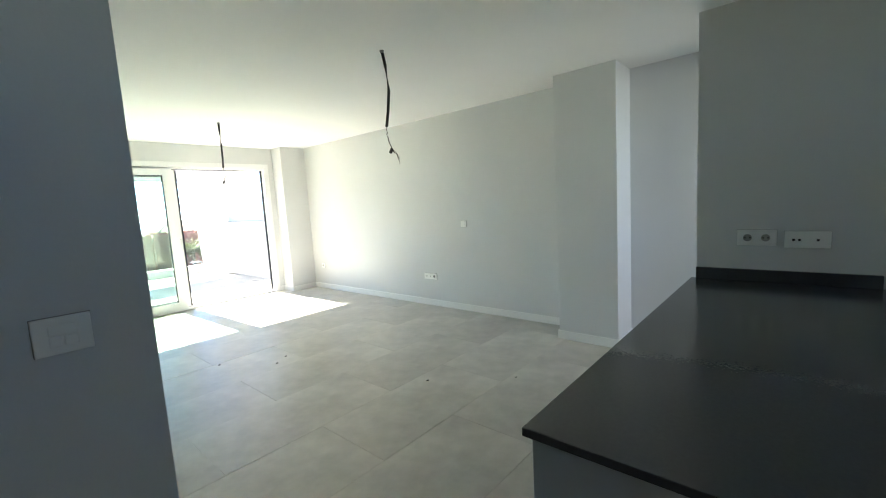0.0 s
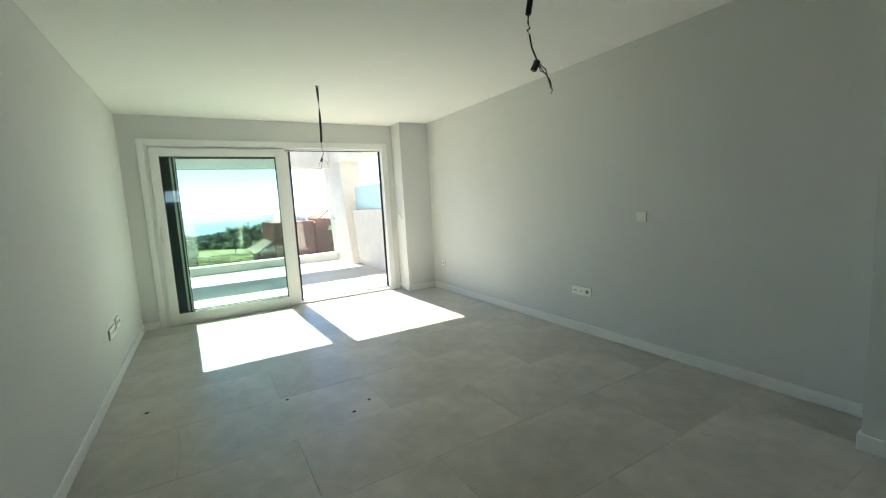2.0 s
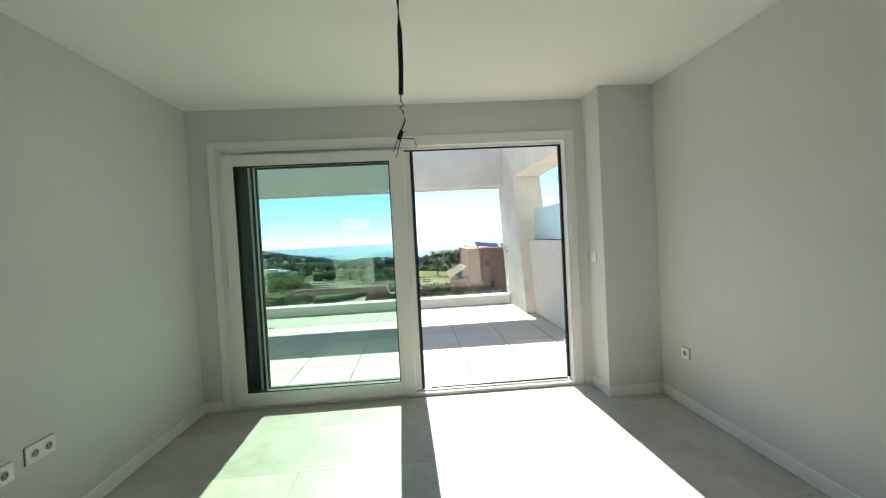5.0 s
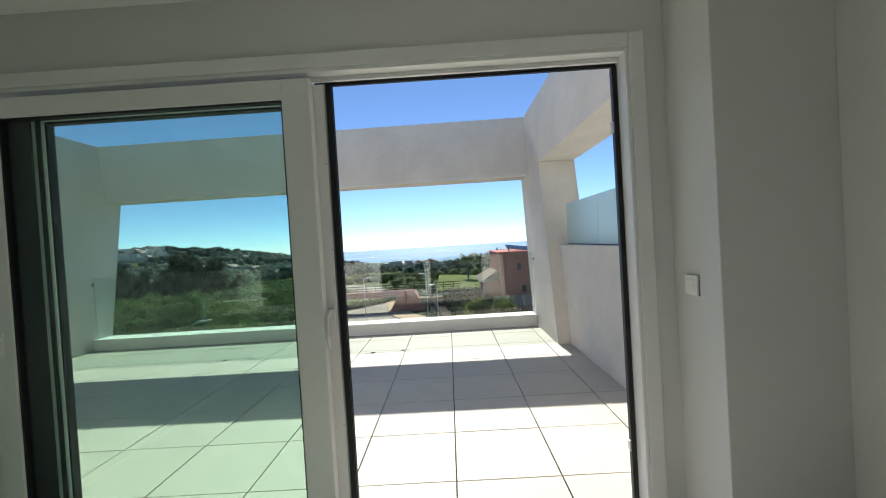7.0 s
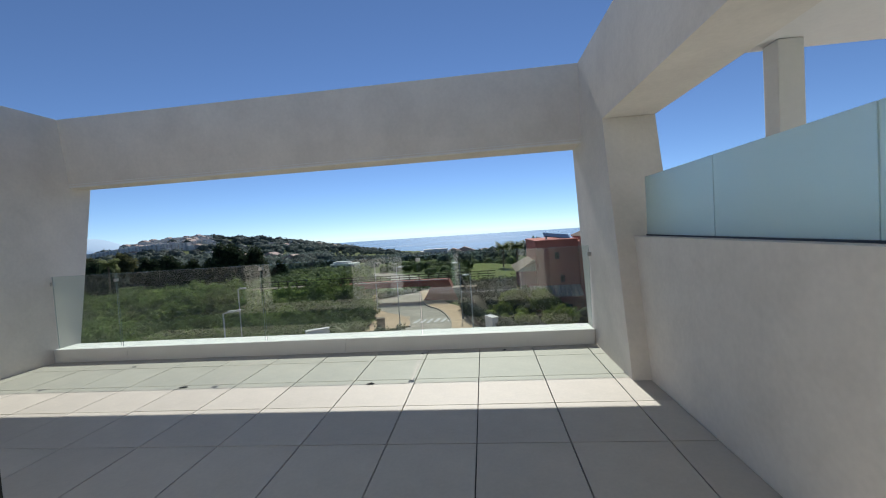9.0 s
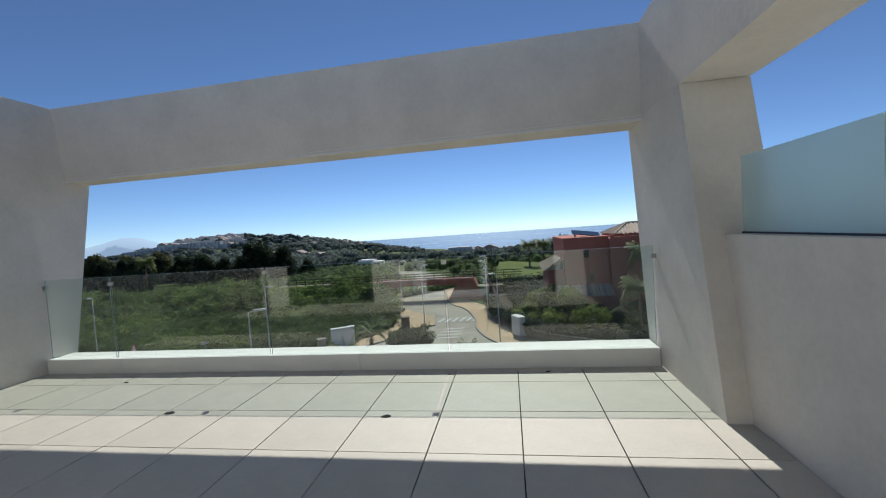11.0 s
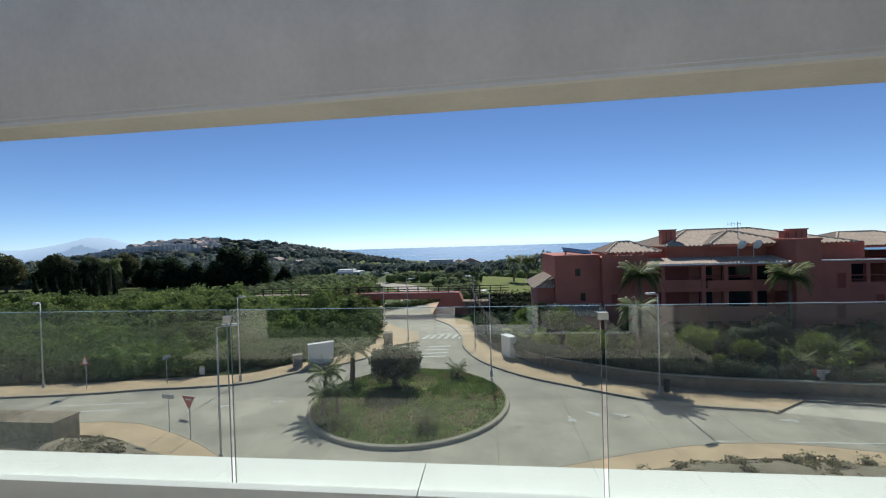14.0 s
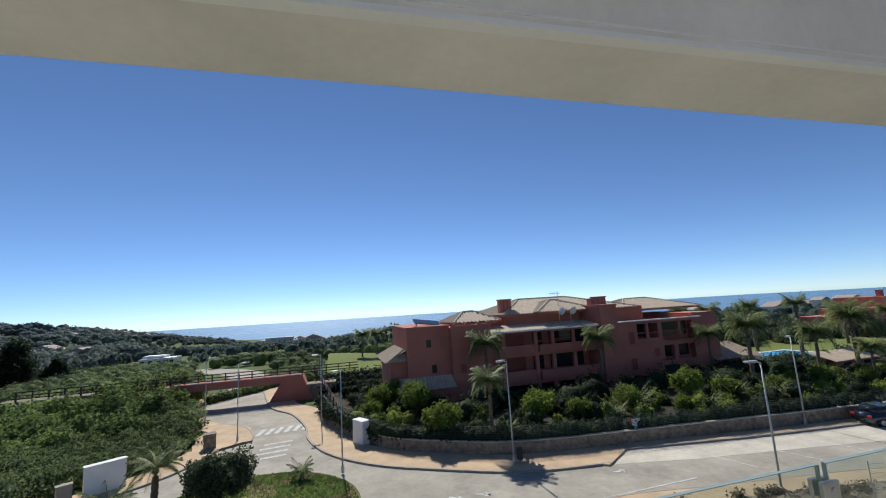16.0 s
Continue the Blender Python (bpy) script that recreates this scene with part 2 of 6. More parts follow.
structure("ceiling", boxes((-4.75, XR + 0.2, YB - 0.15, YO, ZC, ZC + 0.25)), M_CEIL, "plain white plaster ceiling", "ceiling")
structure("ceiling_kitchen", boxes((-4.6, XR, YB, YK, ZK, ZC - 0.002)), M_CEIL, "lowered white plaster ceiling of hall and kitchen", "ceiling")
structure("floor", boxes((-4.75, XR + 0.2, YB - 0.15, YO, -0.3, -0.008)), M_GROUT, "grey grout bed under the large floor tiles", "floor")


def skirting(x0, x1, y0, y1):
    bm = boxes((x0, x1, y0, y1, 0.0, 0.085))
    bevelled(bm, 0.003, 1)
    structure("baseboard", bm, M_SKIRT, "white lacquered skirting board", "baseboard")


ST = 0.013
skirting(XL, XL + ST, -9.88, YD - ST)
skirting(XL, -2.15, YD - ST, YD)
skirting(0.95, 1.03 - ST, YD - ST, YD)
skirting(1.03 - ST, 1.03, -4.39 - ST, YD)
skirting(1.03, XR - ST, -4.39 - ST, -4.39)
skirting(XR - ST, XR, -9.342 + ST, -4.39)
skirting(1.103, XR, -9.342, -9.342 + ST)
skirting(1.103 - ST, 1.103, -9.905, -9.342 + ST)
skirting(XR - ST, XR, YB, -9.905 - ST)
skirting(1.103 - ST, XR, -9.905 - ST, -9.905)
skirting(XL - 0.15, XL + ST, -9.88 - ST, -9.88)

# ---- the terrace ----
TX0, TX1, TZ = -5.57, 1.33, 3.25
structure("terrace_slab", boxes((-6.0, 2.2, YO, 0.95, -0.9, -0.03)), M_GAP, "dark slab under the raised terrace tiles", "floor")
bm = bmesh.new()
prism(bm, [(YO + 0.02, -0.9), (0.72, -0.9), (0.72, 0.12), (1.10, 2.36), (1.28, TZ), (YO + 0.02, TZ)], "x", -6.0, TX0)
structure("terrace_wall", bm, M_STUCCO, "cream stucco terrace side wall with a leaning outer edge", "wall")
bm = bmesh.new()
ends = [[bm.verts.new((x, y, z)) for y, z in prof] for x, prof in ((TX0, [(0.79, 2.335), (1.07, 2.33), (1.26, TZ), (0.70, TZ)]), (TX1, [(0.625, 2.34), (1.04, 2.33), (1.24, TZ), (0.585, TZ)]))]
bm.faces.new(ends[0][::-1])
bm.faces.new(ends[1])
for i in range(4):
    bm.faces.new((ends[0][i], ends[0][(i + 1) % 4], ends[1][(i + 1) % 4], ends[1][i]))
bmesh.ops.recalc_face_normals(bm, faces=bm.faces)
structure("terrace_beam", bm, M_STUCCO, "cream stucco beam across the open terrace front", "beam")
bm = bmesh.new()
for z0, z1, d in ((2.331, 2.352, 0.004), (2.372, 2.378, 0.006)):
    vs = [bm.verts.new(p) for p in ((TX0, 0.788 - d, z0), (TX1, 0.623 - d, z0 + 0.005), (TX1, 0.623 - d, z1 + 0.005), (TX0, 0.788 - d, z1),
                                    (TX0, 0.83, z0), (TX1, 0.66, z0 + 0.005), (TX1, 0.66, z1 + 0.005), (TX0, 0.83, z1))]
    for f in ((0, 1, 2, 3), (7, 6, 5, 4), (0, 4, 5, 1), (3, 2, 6, 7), (0, 3, 7, 4), (1, 5, 6, 2)):
        bm.faces.new([vs[i] for i in f])
structure("trim_beam", bm, M_CURB, "thin pale drip edge along the beam", "trim")
bm = bmesh.new()
prism(bm, [(-0.79, -0.03), (0.66, -0.03), (1.07, 2.33), (1.26, TZ), (0.6, TZ), (0.6, 2.38), (-0.26, 2.38)], "x", TX1, 1.82)
structure("terrace_pier", bm, M_STUCCO, "cream stucco leaning corner pier of the terrace", "column")
structure("terrace_side_beam", boxes((TX1, 1.82, YO + 0.02, 0.598, 2.382, TZ)), M_STUCCO, "cream stucco beam above the side parapet", "beam")
structure("terrace_parapet", boxes((1.49, 1.78, YO + 0.02, -0.5, -0.9, 1.235)), M_STUCCO, "cream stucco side parapet under frosted glass", "wall")
CJ = (TX0, -4.52, -1.626, 1.32)               # joints between the curb's lengths
structure("terrace_curb", boxes(*((a + 0.002, b - 0.002, 0.365, 0.68, -0.9, 0.17) for a, b in zip(CJ, CJ[1:])), bevel=0.004), M_CURB, "white painted curb under the glass railing", "curb")

# ---- terrace door ----
def ring(x0, x1, z0, z1, w, y0, y1, wr=None, wt=None, wb=None):
    """Four mitred-looking bars round an opening."""
    wr, wt, wb = wr or w, wt or w, wb or w
    return boxes((x0, x0 + w, y0, y1, z0, z1), (x1 - wr, x1, y0, y1, z0, z1),
                 (x0 + w, x1 - wr, y0, y1, z1 - wt, z1), (x0 + w, x1 - wr, y0, y1, z0, z0 + wb), bevel=0.004)


door = thing("sliding_door", "white two-leaf sliding terrace door, one leaf slid open behind the other", "door")
part("architrave", boxes((-2.142, -2.078, YD - 0.014, YD, 0, 2.232), (0.873, 0.94, YD - 0.014, YD, 0, 2.232),
                         (-2.078, 0.873, YD - 0.014, YD, 2.168, 2.232), bevel=0.004), M_PVC, door)
part("outer_frame", ring(-2.078, 0.873, 0.0, 2.168, 0.042, -4.088, -3.95, 0.016, 0.018, 0.03), M_PVC, door)
part("frame_step", boxes((-2.033, 0.855, -4.030, -4.012, 2.130, 2.149)), M_PVC, door)
part("threshold_track", boxes((-2.03, 0.815, -4.045, -4.035, 0.03, 0.045), (-2.03, 0.815, -3.985, -3.975, 0.03, 0.045), bevel=0.002), M_STEEL, door, "grey metal floor track")
part("black_seal", boxes((-0.545, 0.856, -3.990, -3.975, 2.122, 2.149), (0.833, 0.856, -3.998, -3.975, 0.045, 2.121), (0.840, 0.856, -3.974, -3.955, 0.045, 2.121),
                         (-0.40, 0.832, -3.998, -3.985, 0.03, 0.0445)), M_RUBBER, door, "black rubber seal")
leaf = part("inner_leaf", ring(-2.035, -0.535, 0.032, 2.120, 0.097, -4.108, -4.052, 0.125, 0.088, 0.11), M_PVC, door)
part("glazing_bead", ring(-1.939, -0.659, 0.141, 2.033, 0.010, -4.098, -4.060), M_RUBBER, leaf, "black glazing gasket")
pane = part("pane", boxes((-1.930, -0.668, -4.083, -4.077, 0.150, 2.024)), M_GLASS_DOOR, leaf, "green tinted glass")
leaf2 = part("outer_leaf", ring(-1.965, -0.490, 0.046, 2.112, 0.175, -4.042, -3.992, 0.095, 0.085, 0.10), M_PVC, door)
part("leaf_edge", boxes((-1.945, -1.845, -4.0515, -4.0425, 0.046, 2.112), (-1.822, -1.802, -4.049, -4.0425, 0.13, 2.03)), M_ALU, leaf2, "dark meeting profile")
part("glazing_bead", ring(-1.792, -0.556, 0.146, 2.027, 0.012, -4.037, -3.997), M_RUBBER, leaf2, "black glazing gasket")
part("pane", boxes((-1.780, -0.568, -4.020, -4.014, 0.158, 2.015)), M_GLASS_DOOR, leaf2, "green tinted glass")
part("edge_strip", boxes((-0.4898, -0.484, -4.041, -3.993, 0.046, 2.112)), M_STEEL, leaf2, "grey metal edge strip")
part("edge_seal", boxes((-0.4838, -0.462, -4.032, -3.990, 0.046, 2.112), (-0.4618, -0.457, -4.026, -4.016, 0.046, 2.112), (-0.4618, -0.457, -4.008, -3.998, 0.046, 2.112)), M_RUBBER, leaf2, "black edge seal")
for z in (0.55, 1.22, 1.36, 1.75):
    bm = bmesh.new()
    tube(bm, (-0.496, -4.0415, z), (-0.496, -4.0432, z), 0.004, 0.0035, 8)
    part("screw", bm, M_STEEL, leaf2)


bed_door = thing("bedroom_door", "closed dark-framed two-leaf glazed terrace door of the bedroom", "door")
part("outer_frame", ring(BX0 + 0.003, BX1 - 0.003, 0.0, 2.217, 0.05, YO + 0.02, YO + 0.12), M_ALU, bed_door)
for x0 in (BX0 + 0.056, (BX0 + BX1) / 2 + 0.002):
    lf = part("leaf", ring(x0, x0 + 0.91, 0.052, 2.164, 0.08, YO + 0.04, YO + 0.10), M_ALU, bed_door)
    # the pane's dark tint carries the dimness of the room
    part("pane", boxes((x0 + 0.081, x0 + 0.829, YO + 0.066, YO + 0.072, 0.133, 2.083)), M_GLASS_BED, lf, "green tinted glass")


def lever(x, y, z, up, parent):
    bm = boxes((x - 0.014, x + 0.014, y - 0.008, y, z - 0.075, z + 0.03), bevel=0.004)
    plate = part("handle_plate", bm, M_PVC, parent)
    s = 1 if up else -1
    bm = bmesh.new()
    pipe(bm, [(x, y - 0.004, z), (x, y - 0.04, z), (x - 0.004, y - 0.052, z + s * 0.012), (x - 0.010, y - 0.056, z + s * 0.05),
              (x - 0.012, y - 0.054, z + s * 0.12), (x - 0.008, y - 0.048, z + s * 0.165)], [0.009, 0.010, 0.011, 0.010, 0.009, 0.007], 10)
    part("handle_grip", bm, M_PVC, plate, "white lever grip", smooth=True)


lever(-1.990, -4.108, 1.045, True, leaf)
lever(-0.514, -4.042, 1.08, False, leaf2)
for z in (0.33, 1.82):
    part("latch_keep", boxes((0.825, 0.8325, -3.997, -3.972, z, z + 0.05), bevel=0.002), M_STEEL, door, "small steel latch keep")


# ---- sockets and switches ----
# grey for painted shade on wall plates, and for the cables' ceiling sleeves
material_shade = material("socket_shade", (0.30, 0.30, 0.285), 0.5, var=0.05, bump=0.0)
def plate_thing(name, label, category, at, rz, modules, kind, group="", size=0.071, height=0.082):
    """A wall plate of so many modules; its face looks along its own -y."""
    w = size * modules + 0.014
    t = thing(name, label, category, at, rz, group)
    # grey rim added behind the cover to draw its shadow gap
    part("shadow_rim", boxes((-w / 2 - 0.0008, w / 2 + 0.0008, -0.004, 0, -height / 2 - 0.0008, height / 2 + 0.0008)), material_shade, t, "grey rim in place of the shadow gap round the plate")
    part("cover_plate", boxes((-w / 2, w / 2, -0.0115, -0.0042, -height / 2, height / 2), bevel=0.003), M_PLASTIC, t)
    for i in range(modules):
        cx = (i - (modules - 1) / 2) * size
        if kind[i] == "s":
            bm = bmesh.new()
            tube(bm, (cx, -0.0110, 0), (cx, -0.0140, 0), 0.024, 0.023, 20)
            ins = part("socket_insert", bm, M_PLASTIC, t)
            bm = bmesh.new()
            tube(bm, (cx, -0.0138, 0), (cx, -0.0144, 0), 0.0185, 0.0185, 20)
            # flat grey disc: the shade of the recess is in its colour
            well = part("socket_well", bm, material_shade, ins, "round socket well, its shade put into the grey")
            for dx in (-0.0095, 0.0095):
                bm = bmesh.new()
                tube(bm, (cx + dx, -0.0143, 0), (cx + dx, -0.0149, 0), 0.0042, 0.0042, 8)
                part("pin_hole", bm, M_DARKHOLE, ins)
        elif kind[i] == "w":
            part("rocker", boxes((cx - 0.024, cx + 0.024, -0.0150, -0.0110, 0.001, 0.024), bevel=0.002), M_PLASTIC, t)
            part("rocker", boxes((cx - 0.024, cx - 0.001, -0.0150, -0.0110, -0.024, -0.001), bevel=0.002), M_PLASTIC, t)
            part("rocker", boxes((cx + 0.001, cx + 0.024, -0.0150, -0.0110, -0.024, -0.001), bevel=0.002), M_PLASTIC, t)
        elif kind[i] == "b":
            part("rocker", boxes((cx - 0.024, cx + 0.024, -0.0150, -0.0110, -0.024, 0.024), bevel=0.002), M_PLASTIC, t)
        else:
            part("data_insert", boxes((cx - 0.023, cx + 0.023, -0.0140, -0.0110, -0.020, 0.020), bevel=0.002), M_PLASTIC, t)
            for dx in ((-0.011, 0.011) if kind[i] == "t" else (0.0,)):
                part("jack_hole", boxes((cx + dx - 0.0055, cx + dx + 0.0055, -0.0147, -0.0138, -0.006, 0.004)), M_DARKHOLE, t)
    return t


plate_thing("wall_socket", "white triple socket plate low on the grey wall", "socket", (XR, -7.295, 0.405), -90, 3, "tds")
plate_thing("wall_socket", "white single socket low on the grey wall", "socket", (XR, -4.695, 0.41), -90, 1, "s")
plate_thing("light_switch", "white double light switch on the grey wall", "switch", (XR, -7.915, 1.12), -90, 1, "w")
plate_thing("wall_socket", "white triple data plate low on the grey wall", "socket", (XL, -5.80, 0.43), 90, 3, "dts", size=0.078)
plate_thing("wall_socket", "white double socket plate low on the grey wall", "socket", (XL, -5.54, 0.455), 90, 2, "ss")
plate_thing("light_switch", "white double light switch on the boxed column", "switch", (1.03, -4.215, 1.125), -90, 1, "w")
plate_thing("light_switch", "white light switch plate with three rockers on the hall wall", "switch", (-2.478, -9.88, 1.165), 0, 1, "w", size=0.085)
plate_thing("wall_socket", "white double socket plate above the black worktop", "socket", (0.05, -10.935, 1.128), -90, 2, "ss", size=0.074)
plate_thing("wall_socket", "white double data plate above the black worktop", "socket", (0.05, -11.13, 1.120), -90, 2, "td", size=0.078)
th = thing("thermostat", "white wall thermostat with two buttons on the grey wall", "thermostat", (XL, -9.485, 1.515), 90)
part("cover_plate", boxes((-0.042, 0.042, -0.012, 0, -0.077, 0.077), bevel=0.005), M_PLASTIC, th)
for z0, z1 in ((-0.068, -0.004), (0.004, 0.068)):
    part("button", boxes((-0.033, 0.033, -0.020, -0.011, z0, z1), bevel=0.003), M_PLASTIC, th)

# ---- kitchen peninsula ----
top = thing("worktop", "polished black granite worktop with a low upstand on a pale cabinet", "worktop")
part("slab", boxes((-1.845, 0.05, -11.42, -10.645, 0.88, 0.90), bevel=0.003), M_GRANITE, top)
part("upstand", boxes((0.030, 0.05, -11.39, -10.67, 0.9005, 0.962), bevel=0.002), M_GRANITE, top)
cab = thing("kitchen_cabinet", "pale grey kitchen base cabinet under the black worktop", "cabinet", (-1.835, -11.03, 0))
part("side_panel", boxes((0, 0.019, -0.37, 0.365, 0.0, 0.8795), bevel=0.0015), M_CABINET, cab)
part("back_panel", boxes((0.0192, 1.855, 0.345, 0.364, 0.0, 0.8795), bevel=0.0015), M_CABINET, cab)
part("carcass", boxes((0.0192, 1.855, -0.33, 0.3448, 0.1, 0.8795)), M_CABINET, cab)
for i in range(3):
    d = part("door", boxes((0.022 + i * 0.611, 0.628 + i * 0.611, -0.35, -0.3302, 0.105, 0.875), bevel=0.0015), M_CABINET, cab)
part("plinth", boxes((0.0192, 1.855, -0.29, -0.275, 0.0, 0.0998)), M_CABINET, cab)


# ---- bare lamp cables ----
def lamp_cable(x, y, sway, loose, label):
    t = thing("lamp_cable", label, "cable", (x, y, ZC), group="bare lamp cables")
    bm = bmesh.new()
    pipe(bm, [(0, 0, 0), (0.012 * sway, 0, -0.10), (0.022 * sway, 0.002, -0.27), (0.010 * sway, 0, -0.42), (-0.004, 0, -0.53)],
         [0.011, 0.0105, 0.0105, 0.0105, 0.0105], 10)
    part("sheath", bm, M_CABLE, t, "black corrugated sheath", smooth=True)
    bm = bmesh.new()
    tube(bm, (0, 0, -0.002), (0.001, 0, -0.02), 0.016, 0.013, 12)
    part("ceiling_sleeve", bm, material_shade, t)
    bm = bmesh.new()
    pipe(bm, [(-0.004, 0, -0.53), (-0.006, 0, -0.56), (0.004, 0.003, -0.575), (-0.012, -0.002, -0.585), (0.0, 0, -0.60), (0.008, 0, -0.64), (0.03 * loose, 0.004, -0.685)],
         0.0032, 7)
    part("core", bm, M_CABLE, t, smooth=True)
    blk = boxes((-0.009, 0.009, -0.009, 0.009, -0.02, 0.02), bevel=0.003)
    bmesh.ops.transform(blk, matrix=pose(0.022 * loose - 0.005, 0.0, -0.700, 10, 25, 0), verts=blk.verts)
    part("connector_block", blk, M_CABLE, t)
    for k, (dx, dy, dz, m) in enumerate(((0.085, 0.01, -0.755, M_WIREB), (0.065, -0.02, -0.785, M_CABLE), (0.10 * (1 if loose > 0 else -1), 0.03, -0.74, M_CABLE))):
        bm = bmesh.new()
        pipe(bm, [(0.028 * loose, 0.004, -0.685), (0.04 * loose + 0.01, dy * 0.5, -0.71), (dx * loose * 0.8, dy, dz + 0.03), (dx * loose, dy, dz), (dx * loose - 0.008, dy, dz - 0.012)], 0.0018, 6)
        part("wire", bm, m, t, smooth=True)


lamp_cable(-0.515, -8.82, 2.0, 1.3, "black bare lamp cable with loose wires hanging from the ceiling")
lamp_cable(-0.492, -5.845, 0.2, -0.5, "straight black lamp cable with loose wires hanging from the ceiling")

# ---- terrace railing and glass ----
RX = (-5.56, -4.63, -2.655, -0.675, 1.318)
for i in range(4):
    g = thing("glass_railing", "clear frameless glass railing panel in a white curb", "railing", group="terrace glass railing")
    x0, x1 = RX[i] + 0.012, RX[i + 1] - 0.012
    part("pane", boxes((x0, x1, 0.415, 0.425, 0.165, 1.125)), M_GLASS_RAIL, g)
    part("pane_edge", boxes((x0, x1, 0.4152, 0.4248, 1.1252, 1.1265), (x0 - 0.0015, x0 - 0.0002, 0.4152, 0.4248, 0.17, 1.125),
                            (x1 + 0.0002, x1 + 0.0015, 0.4152, 0.4248, 0.17, 1.125)), M_GLASS_EDGE, g, "greenish polished glass edge")
for x, z in ((RX[1], 1.04), (RX[2], 1.075), (RX[3], 1.075)):
    c = thing("glass_clamp", "small brushed steel clamp joining two glass panels", "clamp", (x, 0.42, z), group="glass clamps")
    part("clamp_plate", boxes((-0.025, 0.025, -0.016, -0.006, -0.018, 0.018), bevel=0.002), M_STEEL, c)
    part("clamp_plate", boxes((-0.025, 0.025, 0.006, 0.016, -0.018, 0.018), bevel=0.002), M_STEEL, c)
    bm = bmesh.new()
    tube(bm, (0.004, -0.016, 0), (0.004, -0.019, 0), 0.007, 0.006, 10)
    part("bolt", bm, M_STEEL, c)
for x, s in ((RX[0], 1), (RX[4], -1)):
    c = thing("wall_clamp", "small brushed steel clamp holding the glass to the wall", "clamp", (x + s * 0.01, 0.42, 1.03), group="glass clamps")
    part("clamp_plate", boxes((-0.02, 0.022, -0.02, 0.02, -0.025, 0.025), bevel=0.003), M_STEEL, c)
y0 = YO + 0.03
for i, y1 in enumerate((-2.72, -1.62, -0.52)):
    g = thing("frosted_screen", "pale green frosted glass screen on the parapet", "screen", group="frosted screens")
    part("pane", boxes((1.600, 1.612, y0, y1 - 0.008, 1.247, 1.765)), M_FROST, g)
    part("channel", boxes((1.588, 1.624, y0, y1 - 0.008, 1.2355, 1.247), bevel=0.002), M_ALU, g, "dark aluminium floor channel")
    y0 = y1

# ---- small debris ----
for x, y, sx, sy, rz in ((0.28, 0.24, 0.05, 0.025, 30), (-0.66, 0.20, 0.045, 0.012, -25), (-2.95, -0.66, 0.09, 0.05, 10), (-1.02, -0.70, 0.08, 0.045, 5), (-4.15, 0.06, 0.05, 0.02, 0)):
    bm = bmesh.new()
    bmesh.ops.create_icosphere(bm, subdivisions=2, radius=0.5, matrix=pose(0, 0, 0, 0, 0, rz) @ Matrix.Diagonal((sx, sy, 0.008, 1)))
    for v in bm.verts:
        v.co += 0.006 * noise.noise_vector(v.co * 60)
        v.co.z = max(v.co.z, -0.001)
    ob = tagged(part("dirt_crumb", bm, M_GAP), "dark crumb of dirt on the terrace tiles", "debris", "dirt crumbs")
    ob.location = (x, y, 0.003)
for x, y in ((-0.72, -7.35), (-0.86, -7.45), (0.08, -9.45), (-1.20, -7.0), (-0.35, -8.9), (-2.05, -6.6)):
    bm = bmesh.new()
    bmesh.ops.create_icosphere(bm, subdivisions=2, radius=0.5, matrix=Matrix.Diagonal((0.026, 0.016, 0.009, 1)))
    for v in bm.verts:
        v.co += 0.003 * noise.noise_vector(v.co * 90 + Vector((x, y, 0)))
    ob = tagged(part("dirt_crumb", bm, M_GAP), "dark crumb of dirt on the floor tiles", "debris", "dirt crumbs")
    ob.location = (x, y, 0.003)

# ---- outdoor materials ----
M_ASPHALT = material("asphalt", (0.35, 0.315, 0.255), 0.9, var=0.36, scale=0.35, fine=2.6, bump=0.35, bump_scale=25, depth=0.01)
M_PAVE = material("sandy_paving", (0.50, 0.36, 0.225), 0.9, var=0.28, scale=0.6, fine=9, bump=0.2)
M_KERB = material("kerb_stone", (0.33, 0.29, 0.235), 0.9, var=0.15, scale=2, fine=30, bump=0.2)
M_LINE = material("road_paint", (0.54, 0.53, 0.50), 0.8, var=0.45, scale=3, fine=20, bump=0.0)
M_GRASS = material("lawn", (0.12, 0.19, 0.04), 0.95, spec=0.1, scale=1.3, fine=14, bump=0.8, depth=0.08, color2=(0.19, 0.165, 0.07))
M_FIELD = material("scrub_ground", (0.12, 0.15, 0.055), 0.95, spec=0.1, scale=0.06, fine=1.2, bump=0.3, depth=0.2, color2=(0.075, 0.09, 0.04))
M_SOIL = material("dark_soil", (0.06, 0.052, 0.036), 0.95, spec=0.1, var=0.3, scale=0.8, fine=10, bump=0.5, depth=0.05)
M_DIRT = material("dry_dirt", (0.21, 0.17, 0.12), 0.95, var=0.3, scale=0.8, fine=10, bump=0.8, depth=0.08)
M_STONE = material("stone_wall", (0.25, 0.19, 0.135), 0.9, var=0.65, scale=2.6, fine=7, bump=0.8, depth=0.05)
M_RED = material("terracotta_render", (0.43, 0.15, 0.105), 0.9, var=0.18, scale=0.4, fine=20, bump=0.15)
M_REDDARK = material("dark_red_shutter", (0.27, 0.055, 0.04), 0.6, var=0.15, scale=2, bump=0.0)
M_ROOF = material("roof_tile", (0.50, 0.40, 0.30), 0.85, var=0.3, scale=1.2, fine=9, bump=0.3)
M_WHITE = material("white_render", (0.75, 0.73, 0.70), 0.85, var=0.08, scale=0.6, fine=20, bump=0.1)
M_WINDOW = material("dark_window_glass", (0.02, 0.023, 0.028), 0.08, var=0.2, bump=0.0)
M_LAMP = material("lamp_post_grey", (0.42, 0.43, 0.43), 0.5, metal=0.3, var=0.08, bump=0.0)
